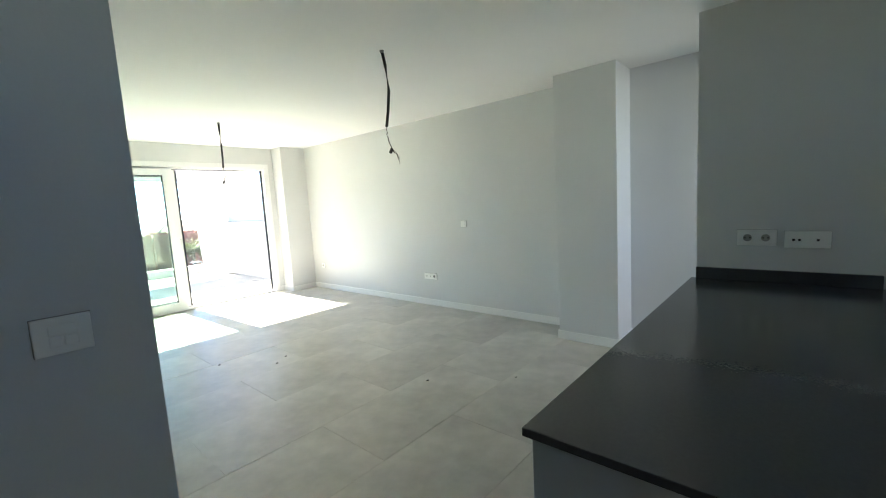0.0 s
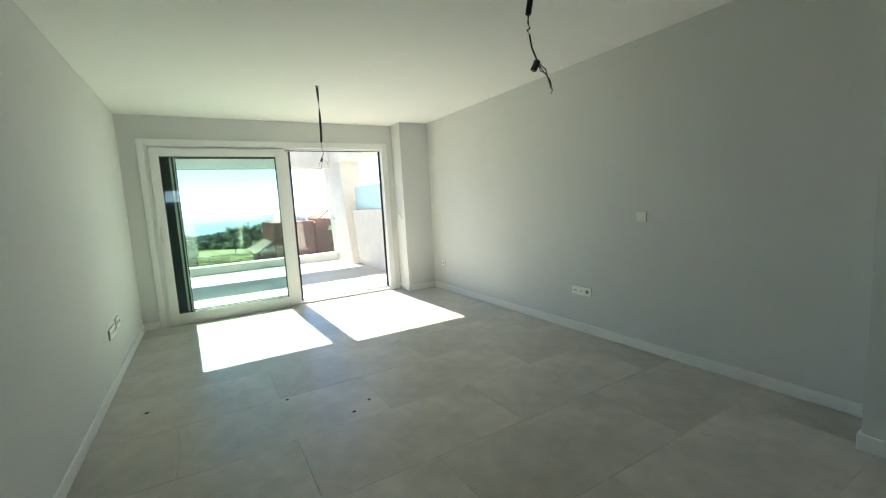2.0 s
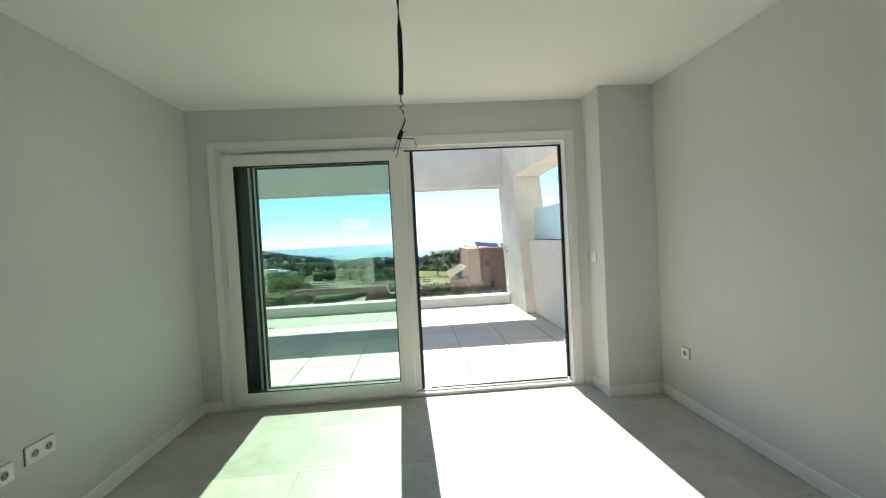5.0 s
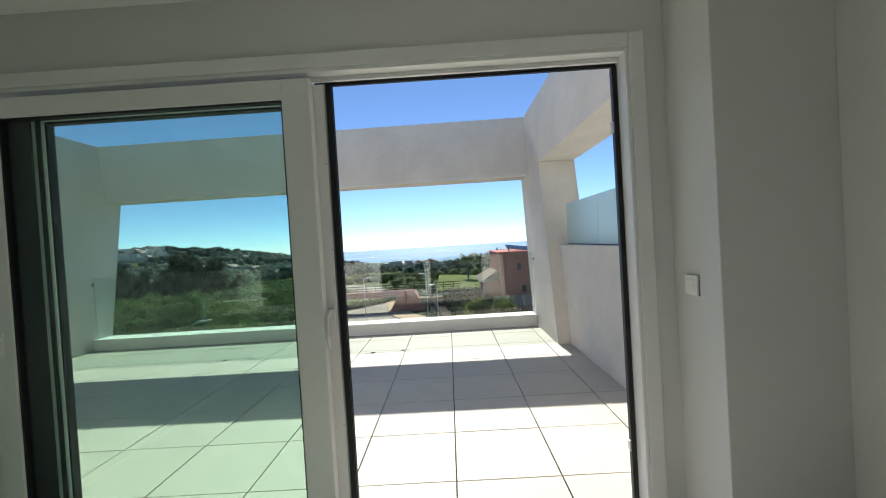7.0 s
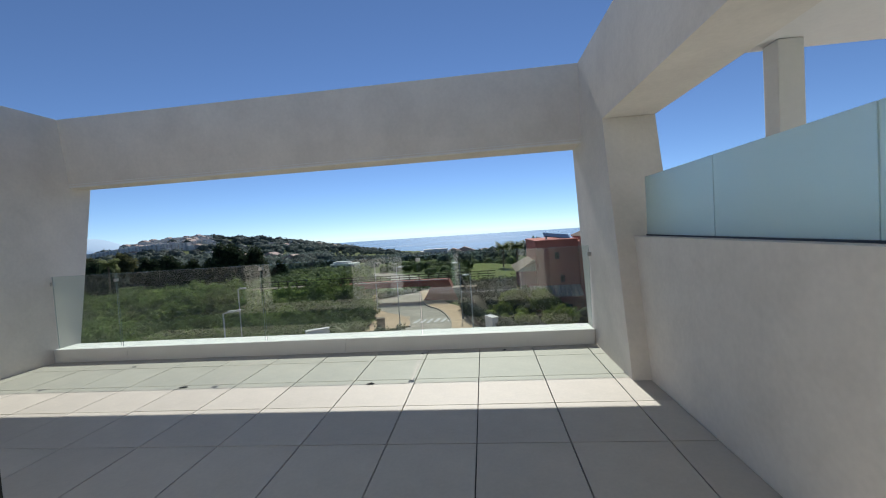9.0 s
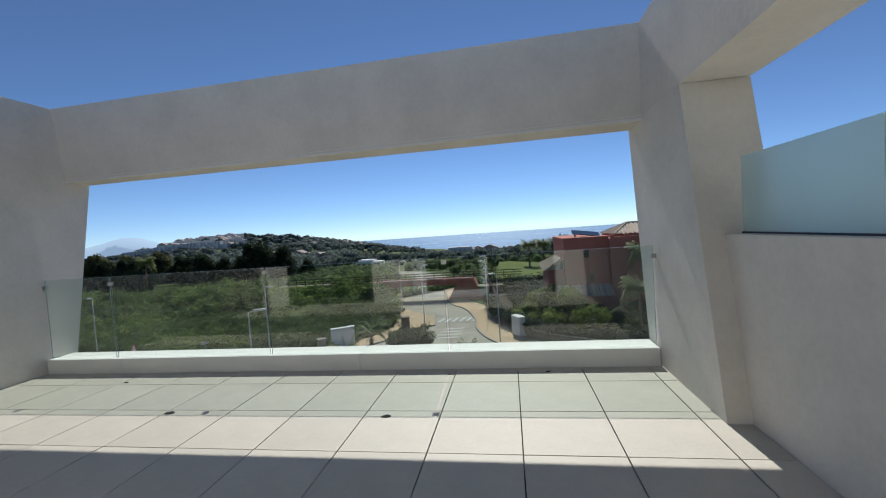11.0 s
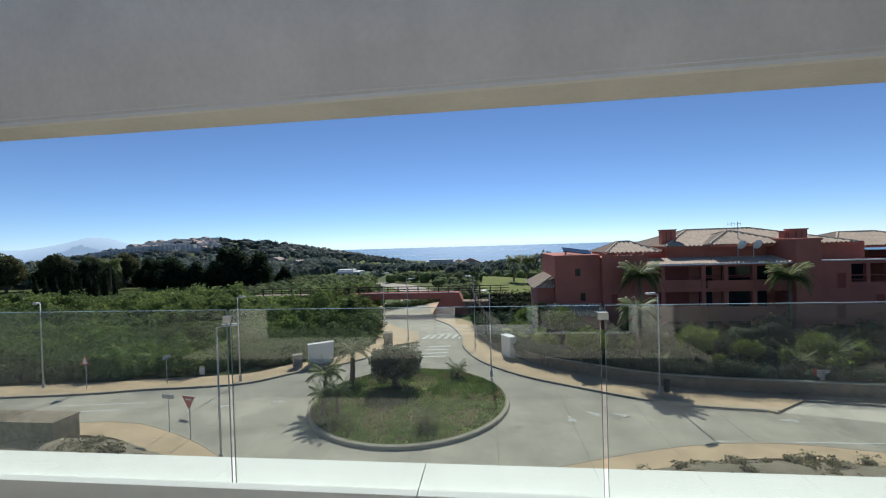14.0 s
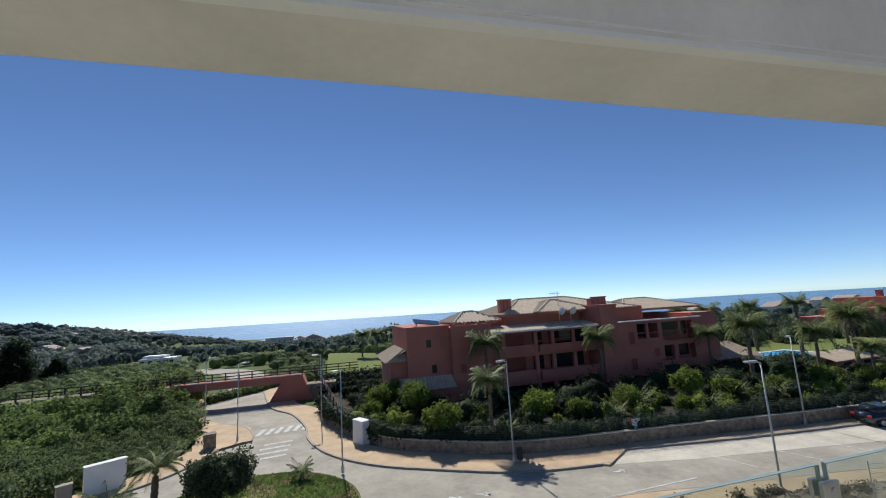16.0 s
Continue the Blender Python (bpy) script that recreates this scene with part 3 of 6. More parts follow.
M_FENCE = material("dark_green_fence", (0.03, 0.04, 0.03), 0.7, var=0.2, bump=0.0)
M_WOOD = material("dark_wood", (0.06, 0.04, 0.028), 0.8, var=0.3, scale=4, bump=0.0)
M_TRUNK = material("palm_trunk", (0.17, 0.125, 0.085), 0.95, var=0.4, scale=6, fine=30, bump=0.7, depth=0.03)
M_BARK = material("bark", (0.10, 0.08, 0.06), 0.95, var=0.3, scale=6, fine=30, bump=0.6, depth=0.02)
M_SIGNRED = material("sign_red", (0.50, 0.03, 0.03), 0.5, var=0.08, bump=0.0)
M_POOL = material("pool_water", (0.03, 0.30, 0.55), 0.08, var=0.1, scale=0.8, bump=0.2)
M_CAR = material("dark_car_paint", (0.018, 0.020, 0.035), 0.2, metal=0.4, var=0.1, bump=0.0, coat=1.0)
M_TYRE = material("tyre_rubber", (0.02, 0.02, 0.02), 0.85, bump=0.0)
M_SEA = material("sea", (0.08, 0.16, 0.23), 0.22, var=0.2, scale=0.004, fine=0.05, bump=0.12, depth=2.0, stretch=(0.25, 1, 1))
M_TOWN = material("far_white_houses", (0.62, 0.59, 0.56), 0.9, var=0.08, scale=0.02, bump=0.0)
M_FARROOF = material("far_roofs", (0.36, 0.28, 0.24), 0.9, var=0.2, scale=0.05, bump=0.0)


def leaf_material(name, color, shade, grain=7.0):
    """Leaves that vary from one to the next."""
    m = bpy.data.materials.new(name)
    m.use_nodes = True
    nt = m.node_tree
    b = nt.nodes["Principled BSDF"]
    geo = nt.nodes.new("ShaderNodeNewGeometry")
    mix = nt.nodes.new("ShaderNodeMix")
    mix.data_type = 'RGBA'
    mix.inputs["A"].default_value, mix.inputs["B"].default_value = (*shade, 1), (*color, 1)
    nt.links.new(geo.outputs["Random Per Island"], mix.inputs["Factor"])
    co = nt.nodes.new("ShaderNodeTexCoord")
    fine = nt.nodes.new("ShaderNodeTexNoise")
    fine.inputs["Scale"].default_value, fine.inputs["Detail"].default_value = grain, 3
    nt.links.new(co.outputs["Object"], fine.inputs["Vector"])
    broad = nt.nodes.new("ShaderNodeTexNoise")
    broad.inputs["Scale"].default_value, broad.inputs["Detail"].default_value = 0.09, 3
    nt.links.new(co.outputs["Object"], broad.inputs["Vector"])
    both = nt.nodes.new("ShaderNodeMath")
    nt.links.new(fine.outputs[0], both.inputs[0])
    nt.links.new(broad.outputs[0], both.inputs[1])
    vary = nt.nodes.new("ShaderNodeMapRange")
    vary.inputs["From Min"].default_value, vary.inputs["From Max"].default_value = 0.72, 1.28
    vary.inputs["To Min"].default_value, vary.inputs["To Max"].default_value = 0.45, 1.6
    nt.links.new(both.outputs[0], vary.inputs[0])
    hsv = nt.nodes.new("ShaderNodeHueSaturation")
    nt.links.new(vary.outputs[0], hsv.inputs["Value"])
    nt.links.new(mix.outputs["Result"], hsv.inputs["Color"])
    nt.links.new(hsv.outputs[0], b.inputs["Base Color"])
    b.inputs["Roughness"].default_value = 0.75
    b.inputs["Specular IOR Level"].default_value = 0.15
    tr = nt.nodes.new("ShaderNodeBsdfTranslucent")
    nt.links.new(hsv.outputs[0], tr.inputs[0])
    sh = nt.nodes.new("ShaderNodeMixShader")
    sh.inputs[0].default_value = 0.48
    nt.links.new(b.outputs[0], sh.inputs[1])
    nt.links.new(tr.outputs[0], sh.inputs[2])
    nt.links.new(sh.outputs[0], nt.nodes["Material Output"].inputs[0])
    return m


L_SCRUB = leaf_material("scrub_leaves", (0.19, 0.235, 0.09), (0.07, 0.10, 0.044))
L_BUSH = leaf_material("bush_leaves", (0.23, 0.29, 0.09), (0.09, 0.13, 0.042))
L_BRIGHT = leaf_material("bright_leaves", (0.25, 0.30, 0.055), (0.09, 0.13, 0.025), 12.0)
L_DARK = leaf_material("dark_needles", (0.045, 0.066, 0.03), (0.016, 0.026, 0.014))
L_OLIVE = leaf_material("olive_leaves", (0.13, 0.155, 0.085), (0.05, 0.068, 0.035), 12.0)
L_GUM = leaf_material("gum_leaves", (0.14, 0.14, 0.06), (0.06, 0.066, 0.032), 2.0)
L_PALM = leaf_material("palm_fronds", (0.30, 0.34, 0.14), (0.10, 0.13, 0.045), 5.0)
L_PALM.node_tree.nodes["Principled BSDF"].inputs["Roughness"].default_value = 0.55
L_PALM.node_tree.nodes["Principled BSDF"].inputs["Specular IOR Level"].default_value = 0.2
# far leaves are paler and bluer: distance haze put into their colour
L_FAR = leaf_material("far_leaves_with_haze", (0.145, 0.18, 0.15), (0.085, 0.115, 0.10), 0.9)
L_FAR2 = leaf_material("hill_leaves_with_haze", (0.115, 0.145, 0.13), (0.08, 0.105, 0.10), 0.3)

RNG = np.random.default_rng(7)


def tri_mesh(name, leaves, mat, core=None):
    """Leaves: (n, 3, 3) triangles; core: (vertices, triangles) shaded smooth."""
    n = len(leaves)
    v, idx = leaves.reshape(-1, 3), np.arange(3 * n)
    nc = 0 if core is None else len(core[1])
    if nc:
        v, idx = np.concatenate([v, core[0]]), np.concatenate([idx, (core[1] + 3 * n).ravel()])
    me = bpy.data.meshes.new(name)
    me.vertices.add(len(v))
    me.vertices.foreach_set("co", v.astype(np.float32).ravel())
    me.loops.add(len(idx))
    me.loops.foreach_set("vertex_index", idx.astype(np.int32))
    me.polygons.add(n + nc)
    me.polygons.foreach_set("loop_start", (np.arange(n + nc) * 3).astype(np.int32))
    me.polygons.foreach_set("loop_total", np.full(n + nc, 3, dtype=np.int32))
    me.update(calc_edges=True)
    me.polygons.foreach_set("use_smooth", np.concatenate([np.zeros(n, bool), np.ones(nc, bool)]))
    me.materials.append(mat)
    return me


def quad_mesh(name, verts, mat):
    """Verts: (n, 4, 3) quads."""
    n = len(verts)
    me = bpy.data.meshes.new(name)
    me.vertices.add(4 * n)
    me.vertices.foreach_set("co", verts.astype(np.float32).ravel())
    me.loops.add(4 * n)
    me.loops.foreach_set("vertex_index", np.arange(4 * n, dtype=np.int32))
    me.polygons.add(n)
    me.polygons.foreach_set("loop_start", (np.arange(n) * 4).astype(np.int32))
    me.polygons.foreach_set("loop_total", np.full(n, 4, dtype=np.int32))
    me.update(calc_edges=True)
    me.materials.append(mat)
    return me


_b0 = bmesh.new()
bmesh.ops.create_icosphere(_b0, subdivisions=2, radius=1.0)
ICO_V = np.array([v.co[:] for v in _b0.verts])
ICO_F = np.array([[v.index for v in f.verts] for f in _b0.faces])
_b0.free()


def leaf_cloud(name, blobs, count, leaf, mat, core=0.72, up=False, lumps=0.28, near=None):
    """Crowns of loose leaves round uneven blobs (x, y, z, rx, ry, rz), with a leafy core; near: the distance at which leaves have full size."""
    quads, cv, cf, most = [], [], [], count
    for k, (x, y, z, rx, ry, rz) in enumerate(blobs):
        c, r = np.array((x, y, z)), np.array((rx, ry, rz))
        if near is not None:
            count = int(most * max(0.35, min(1.0, near / y)))
        d = RNG.normal(size=(count, 3))
        d /= np.linalg.norm(d, axis=1)[:, None]
        if up:
            d[:, 2] = np.abs(d[:, 2])
        ph = RNG.uniform(0, 6.28, 6)
        def lump(u):
            return 1 + lumps * (np.sin(3 * u[:, 0] + ph[0]) * np.sin(3.4 * u[:, 1] + ph[1]) + 0.7 * np.sin(5.5 * u[:, 2] + ph[2]) * np.sin(6 * u[:, 0] + ph[3]))
        p = c + d * r * (lump(d) * RNG.uniform(0.74, 1.08, count))[:, None]
        nrm = d + RNG.normal(size=(count, 3)) * 0.8
        nrm /= np.linalg.norm(nrm, axis=1)[:, None]
        a = np.cross(nrm, RNG.normal(size=(count, 3)))
        a /= np.linalg.norm(a, axis=1)[:, None]
        b = np.cross(nrm, a)
        s = (leaf * RNG.uniform(0.5, 1.4, count) * (1.0 if near is None else max(0.55, min(1.7, y / near))))[:, None]
        quads.append(np.stack([p - a * s, p + a * s * 0.4 - b * s * 0.75, p + a * s * 0.7 + b * s * 0.6], axis=1))
        if core:
            w = ICO_V * r * core * lump(ICO_V)[:, None]
            cf.append(ICO_F + len(cv) * len(ICO_V))
            cv.append(w + c)
    tris = (np.concatenate(cv), np.concatenate(cf)) if core else None
    return tri_mesh(name, np.concatenate(quads), mat, tris)


# ---- ground, sea and distance ----
GZ = -9.6


def smooth(t):
    t = min(1.0, max(0.0, t))
    return t * t * (3 - 2 * t)


def height(x, y):
    far = smooth((y - 110) / 120)
    z = GZ - 0.03 - 37 * smooth((y - 130) / 560) - 3.0 * smooth((x - 62) / 60) * (1 - smooth((y - 130) / 560))
    z += far * 58 * math.exp(-(((x + 640) / 140) ** 2 + ((y - 805) / 200) ** 2) / 2)
    z += far * 32 * math.exp(-(((x + 400) / 130) ** 2 + ((y - 800) / 180) ** 2) / 2)
    z += far * 22 * math.exp(-(((x + 250) / 140) ** 2 + ((y - 560) / 120) ** 2) / 2)
    if y > 120:
        z += 2.5 * noise.noise(Vector((x * 0.012, y * 0.012, 0)))
    return z


def spread(lo, hi, n, p=2.2):
    """Values from lo to hi that lie closer together near zero."""
    t = np.linspace(-1, 1, n)
    v = np.sign(t) * np.abs(t) ** p
    return [(-lo * a if a < 0 else hi * a) for a in v]


xs, ys = spread(-4800, 4800, 90), [-120, -40, -10, 2, 10, 20, 30, 40, 50, 60, 70, 85, 100, 115, 130] + [130 + 570 * (i / 34) for i in range(1, 35)] + \
    [700 + 60 * i for i in range(1, 12)] + [1600, 2200, 3200, 4900]
bm = bmesh.new()
grid = [[bm.verts.new((x, y, height(x, y))) for x in xs] for y in ys]
for j in range(len(ys) - 1):
    for i in range(len(xs) - 1):
        bm.faces.new((grid[j][i], grid[j][i + 1], grid[j + 1][i + 1], grid[j + 1][i]))
structure("ground", bm, M_FIELD, "green scrubland sloping down to the sea", "ground", smooth=True)
bm = bmesh.new()
sea_v = [bm.verts.new(p) for p in ((-4900, 520, -44.5), (4900, 520, -44.5), (4900, 4950, -44.5), (-4900, 4950, -44.5))]
bm.faces.new(sea_v)
structure("water", bm, M_SEA, "calm blue sea under a hazy horizon", "water")
# the air's haze is put into the ridge as pale blue emission
M_RIDGE = bpy.data.materials.new("mountain_with_painted_haze")
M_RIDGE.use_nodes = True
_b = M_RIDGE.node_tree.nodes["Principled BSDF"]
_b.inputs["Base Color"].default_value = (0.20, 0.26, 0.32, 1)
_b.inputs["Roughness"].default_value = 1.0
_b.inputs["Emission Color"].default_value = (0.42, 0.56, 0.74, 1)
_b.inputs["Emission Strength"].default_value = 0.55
bm = bmesh.new()
prev = None
for i in range(41):
    u = i / 40
    a = radians(60 - 24 * u)
    d = 4300
    h = -20 + 150 * math.exp(-((u - 0.56) / 0.16) ** 2) + 55 * math.exp(-((u - 0.27) / 0.16) ** 2) + 40 * math.exp(-((u - 0.86) / 0.1) ** 2) + 12 * noise.noise(Vector((u * 14, 0, 0)))
    row = [bm.verts.new((-d * math.sin(a), d * math.cos(a), -60)), bm.verts.new((-d * math.sin(a) * 1.02, d * math.cos(a) * 1.02, h)),
           bm.verts.new((-d * math.sin(a) * 1.06, d * math.cos(a) * 1.06, -60))]
    if prev:
        bm.faces.new((prev[0], row[0], row[1], prev[1]))
        bm.faces.new((prev[1], row[1], row[2], prev[2]))
    prev = row
structure("backdrop", bm, M_RIDGE, "pale blue mountain ridge, haze put into its colour and glow", "mountain", smooth=True)


# ---- roads ----
def sheet(name, pts, z, mat, label, category, lift=0.0, thick=0.0):
    """A flat polygon, with a skirt when it is raised."""
    bm = bmesh.new()
    vs = [bm.verts.new((x, y, z)) for x, y in pts]
    es = [bm.edges.new((vs[i], vs[(i + 1) % len(vs)])) for i in range(len(vs))]
    bmesh.ops.triangle_fill(bm, edges=es, use_beauty=True, normal=(0, 0, 1))
    if thick:
        lo = [bm.verts.new((x, y, z - thick)) for x, y in pts]
        for i in range(len(pts)):
            j = (i + 1) % len(pts)
            bm.faces.new((vs[i], lo[i], lo[j], vs[j]))
    bmesh.ops.recalc_face_normals(bm, faces=bm.faces)
    return structure(name, bm, mat, label, category)


def smooth_line(pts, n=6):
    """A Catmull-Rom line through points."""
    out = []
    P = [pts[0], *pts, pts[-1]]
    for i in range(1, len(P) - 2):
        a, b, c, d = (np.array(q, float) for q in P[i - 1:i + 3])
        for k in range(n):
            t = k / n
            out.append(tuple(0.5 * (2 * b + (c - a) * t + (2 * a - 5 * b + 4 * c - d) * t * t + (3 * b - a - 3 * c + d) * t ** 3)))
    out.append(tuple(pts[-1]))
    return out


def ribbon(name, line, w0, w1, z0, z1, mat, label, category, holder=None):
    """A band along a line, from w0 to w1 to its left, from z0 to z1 high."""
    bm = bmesh.new()
    prev = None
    for i, p in enumerate(line):
        a, b = np.array(line[max(0, i - 1)]), np.array(line[min(len(line) - 1, i + 1)])
        d = (b - a) / (np.linalg.norm(b - a) + 1e-9)
        nrm = np.array((-d[1], d[0]))
        p = np.array(p)
        q0, q1 = p + nrm * w0, p + nrm * w1
        row = [bm.verts.new((*q0, z0)), bm.verts.new((*q0, z1)), bm.verts.new((*q1, z1)), bm.verts.new((*q1, z0))]
        if prev:
            for k in range(4):
                bm.faces.new((prev[k], prev[(k + 1) % 4], row[(k + 1) % 4], row[k]))
        else:
            bm.faces.new(row[::-1])
        prev = row
    bm.faces.new(prev)
    bmesh.ops.recalc_face_normals(bm, faces=bm.faces)
    if holder:
        return part(name, bm, mat, holder)
    return structure(name, bm, mat, label, category)


KR = smooth_line([(-13.0, 74.0), (-9.8, 58.5), (-6.7, 52.6), (-4.8, 46.1), (-4.2, 41.1), (-2.3, 36.1), (1.0, 32.1), (5.3, 29.2), (9.6, 26.8), (12.6, 26.0), (16.4, 25.5)])
KR2 = smooth_line([(18.7, 27.4), (27.3, 25.8), (34.5, 24.8), (45, 23.4), (70, 19), (110, 10)])
KL = smooth_line([(-90, 20.0), (-50, 24.5), (-34.2, 26.6), (-28.8, 27.9), (-21.7, 29.4), (-18.3, 32.4), (-14.6, 35.4), (-12.6, 38.5), (-11.6, 41.5)])
KL2 = smooth_line([(-9.2, 43.2), (-9.6, 46.0), (-11.2, 49.5), (-14.7, 53.2), (-17.5, 58), (-21.0, 74.0)])
KN = smooth_line([(-6.0, 12.5), (-2.5, 15.6), (0.1, 17.6), (3.6, 19.2), (8.4, 20.8), (13.5, 21.4), (20, 20.3), (40, 16.5), (110, 1.0)])
KNL = smooth_line([(-90, 13.0), (-50, 18.5), (-28.8, 21.9), (-24.8, 22.2), (-22.0, 21.6), (-17.5, 19.6), (-14.0, 17.0), (-12.5, 13.0)])
sheet("road", KL + KL2 + KR + KR2 + KN[::-1] + [(-9, 11)] + KNL[::-1], GZ + 0.02, M_ASPHALT, "worn grey asphalt road and roundabout", "road")
far_road = smooth_line([(-16.5, 60), (-15.5, 74), (-17, 88), (-24, 104), (-40, 120)])
ribbon("road_far", far_road, -3.4, 3.4, GZ, GZ + 0.03, M_ASPHALT, "asphalt road beyond the footbridge", "road")


def footway(line, side, width, label):
    ribbon("kerb", line, 0.0, 0.18 * side, GZ, GZ + 0.15, M_KERB, "grey concrete kerb", "kerb")
    ribbon("pavement", line, 0.184 * side, width * side, GZ, GZ + 0.14, M_PAVE, label, "pavement")


footway(KR, 1, 3.3, "sandy pink paved footway beside the garden wall")
footway(KR2, 1, 1.3, "sandy pink paved footway along the parking strip")
footway(KL, 1, 2.7, "sandy pink paved footway along the scrub")
footway(KL2, 1, 2.8, "wide sandy pink paved corner by the footbridge")
footway(KN, -1, 1.7, "sandy pink paved footway at the building site")
footway(KNL, -1, 2.0, "sandy pink paved footway at the junction")
sheet("pavement", [(-13.4, 40.6), (-9.6, 43.4), (-10.2, 48.5), (-13.6, 51.5), (-15, 46)], GZ + 0.145, M_PAVE, "sandy pink paved corner at the side road", "pavement", thick=0.15)


def paint(pts, z=GZ + 0.034):
    bm = bmesh.new()
    bm.faces.new([bm.verts.new((x, y, z)) for x, y in pts])
    bmesh.ops.recalc_face_normals(bm, faces=bm.faces)
    structure("road_marking", bm, M_LINE, "worn white road marking", "road marking")


def stripe(x, y, length, width, deg):
    c, s = math.cos(radians(deg)), math.sin(radians(deg))
    paint([(x + c * a - s * b, y + s * a + c * b) for a, b in ((0, -width / 2), (length, -width / 2), (length, width / 2), (0, width / 2))])


for i in range(6):
    stripe(-9.1 + 0.85 * i, 45.0 + 0.05 * i, 2.3, 0.45, 80)
for i in range(4):
    stripe(-8.4 + 0.15 * i, 37.6 + 1.3 * i, 2.7 - 0.1 * i, 0.4, 8)
for x, y, d in ((3.6, 23.6, 100), (5.4, 24.6, 140), (7.1, 24.5, 150), (16.5, 24.3, 172), (-20.5, 25.0, 20), (-17.0, 25.8, 30)):
    stripe(x, y, 0.9, 0.16, d)
    stripe(x, y, 0.45, 0.14, d + 35)
    stripe(x, y, 0.45, 0.14, d - 35)
stripe(-33, 24.6, 6.5, 0.13, 8)
stripe(-40, 22.2, 13, 0.13, 9)
stripe(22.5, 26.2, 5.0, 0.12, -72)
stripe(27.0, 25.5, 5.0, 0.12, -72)
stripe(31.5, 24.8, 5.0, 0.12, -72)
stripe(10.5, 21.55, 9, 0.12, 1)

M_BAY = material("pale_concrete", (0.52, 0.47, 0.385), 0.9, var=0.25, scale=0.5, fine=4, bump=0.2)
sheet("parking_strip", [(16.5, 25.45), (18.6, 27.35), *KR2[1:], (108, 4.5), (60, 16.0), (40, 20.6), (30, 22.6), (22, 24.0)], GZ + 0.027, M_BAY, "pale concrete parking strip along the footway", "parking strip")

# ---- roundabout ----
RC, RR = (-7.05, 26.6), 6.95
bm = bmesh.new()
prof = [(RR, GZ + 0.0), (RR - 0.02, GZ + 0.20), (RR - 0.10, GZ + 0.23), (RR - 0.24, GZ + 0.24), (RR - 0.28, GZ + 0.1)]
rows = [[bm.verts.new((RC[0] + r * math.cos(a), RC[1] + r * math.sin(a), z)) for r, z in prof] for a in np.linspace(0, 2 * math.pi, 72, endpoint=False)]
for i in range(72):
    for k in range(4):
        bm.faces.new((rows[i][k], rows[(i + 1) % 72][k], rows[(i + 1) % 72][k + 1], rows[i][k + 1]))
structure("kerb_roundabout", bm, M_KERB, "pale stone kerb ring round the roundabout", "kerb")
bm = bmesh.new()
cen = bm.verts.new((*RC, GZ + 0.65))
rings = []
for r, z in ((1.5, 0.63), (3.0, 0.55), (4.6, 0.42), (5.8, 0.29), (RR - 0.265, 0.21)):
    rings.append([bm.verts.new((RC[0] + r * math.cos(a), RC[1] + r * math.sin(a), GZ + z + 0.04 * noise.noise(Vector((r * math.cos(a), r * math.sin(a), 0))))) for a in np.linspace(0, 2 * math.pi, 60, endpoint=False)])
for i in range(60):
    bm.faces.new((cen, rings[0][i], rings[0][(i + 1) % 60]))
    for k in range(4):
        bm.faces.new((rings[k][i], rings[k + 1][i], rings[k + 1][(i + 1) % 60], rings[k][(i + 1) % 60]))
structure("roundabout_lawn", bm, M_GRASS, "patchy green lawn mound on the roundabout", "lawn", smooth=True)


L_GRASS = leaf_material("grass_blades", (0.185, 0.25, 0.07), (0.11, 0.145, 0.05), 1.2)
L_DRY = leaf_material("dry_weeds", (0.26, 0.21, 0.12), (0.12, 0.10, 0.06), 1.5)


def mound(x, y):
    r = math.hypot(x - RC[0], y - RC[1])
    return GZ + 0.20 + 0.44 * max(0.0, 1 - (r / RR) ** 2)


def blades(name, n, mat, bare):
    """Short grass blades over the roundabout, thin where the turf is bare."""
    q = []
    while len(q) < n:
        a, r = RNG.uniform(0, 6.283), (RR - 0.35) * math.sqrt(RNG.uniform())
        x, y = RC[0] + r * math.cos(a), RC[1] + r * math.sin(a)
        d = noise.noise(Vector((x * 0.55, y * 0.55, 4))) + 0.5 * noise.noise(Vector((x * 1.7, y * 1.7, 8)))
        if (d > 0.12) != bare:
            continue
        z, h, t = mound(x, y) - 0.03, RNG.uniform(0.05, 0.13), RNG.uniform(0, 3.14)
        u = np.array((math.cos(t), math.sin(t), 0)) * 0.05
        p, lean = np.array((x, y, z)), np.array((RNG.normal() * 0.04, RNG.normal() * 0.04, h))
        q.append(np.stack([p - u, p + u, p + u * 0.4 + lean, p - u * 0.4 + lean]))
    return new(name, quad_mesh(name, np.stack(q), mat))


tagged(blades("grass", 22000, L_GRASS, False), "short patchy green grass on the roundabout", "grass", kind="stuff")
tagged(blades("dry_grass", 4500, L_DRY, True), "dry brown patches of grass on the roundabout", "grass", kind="stuff")

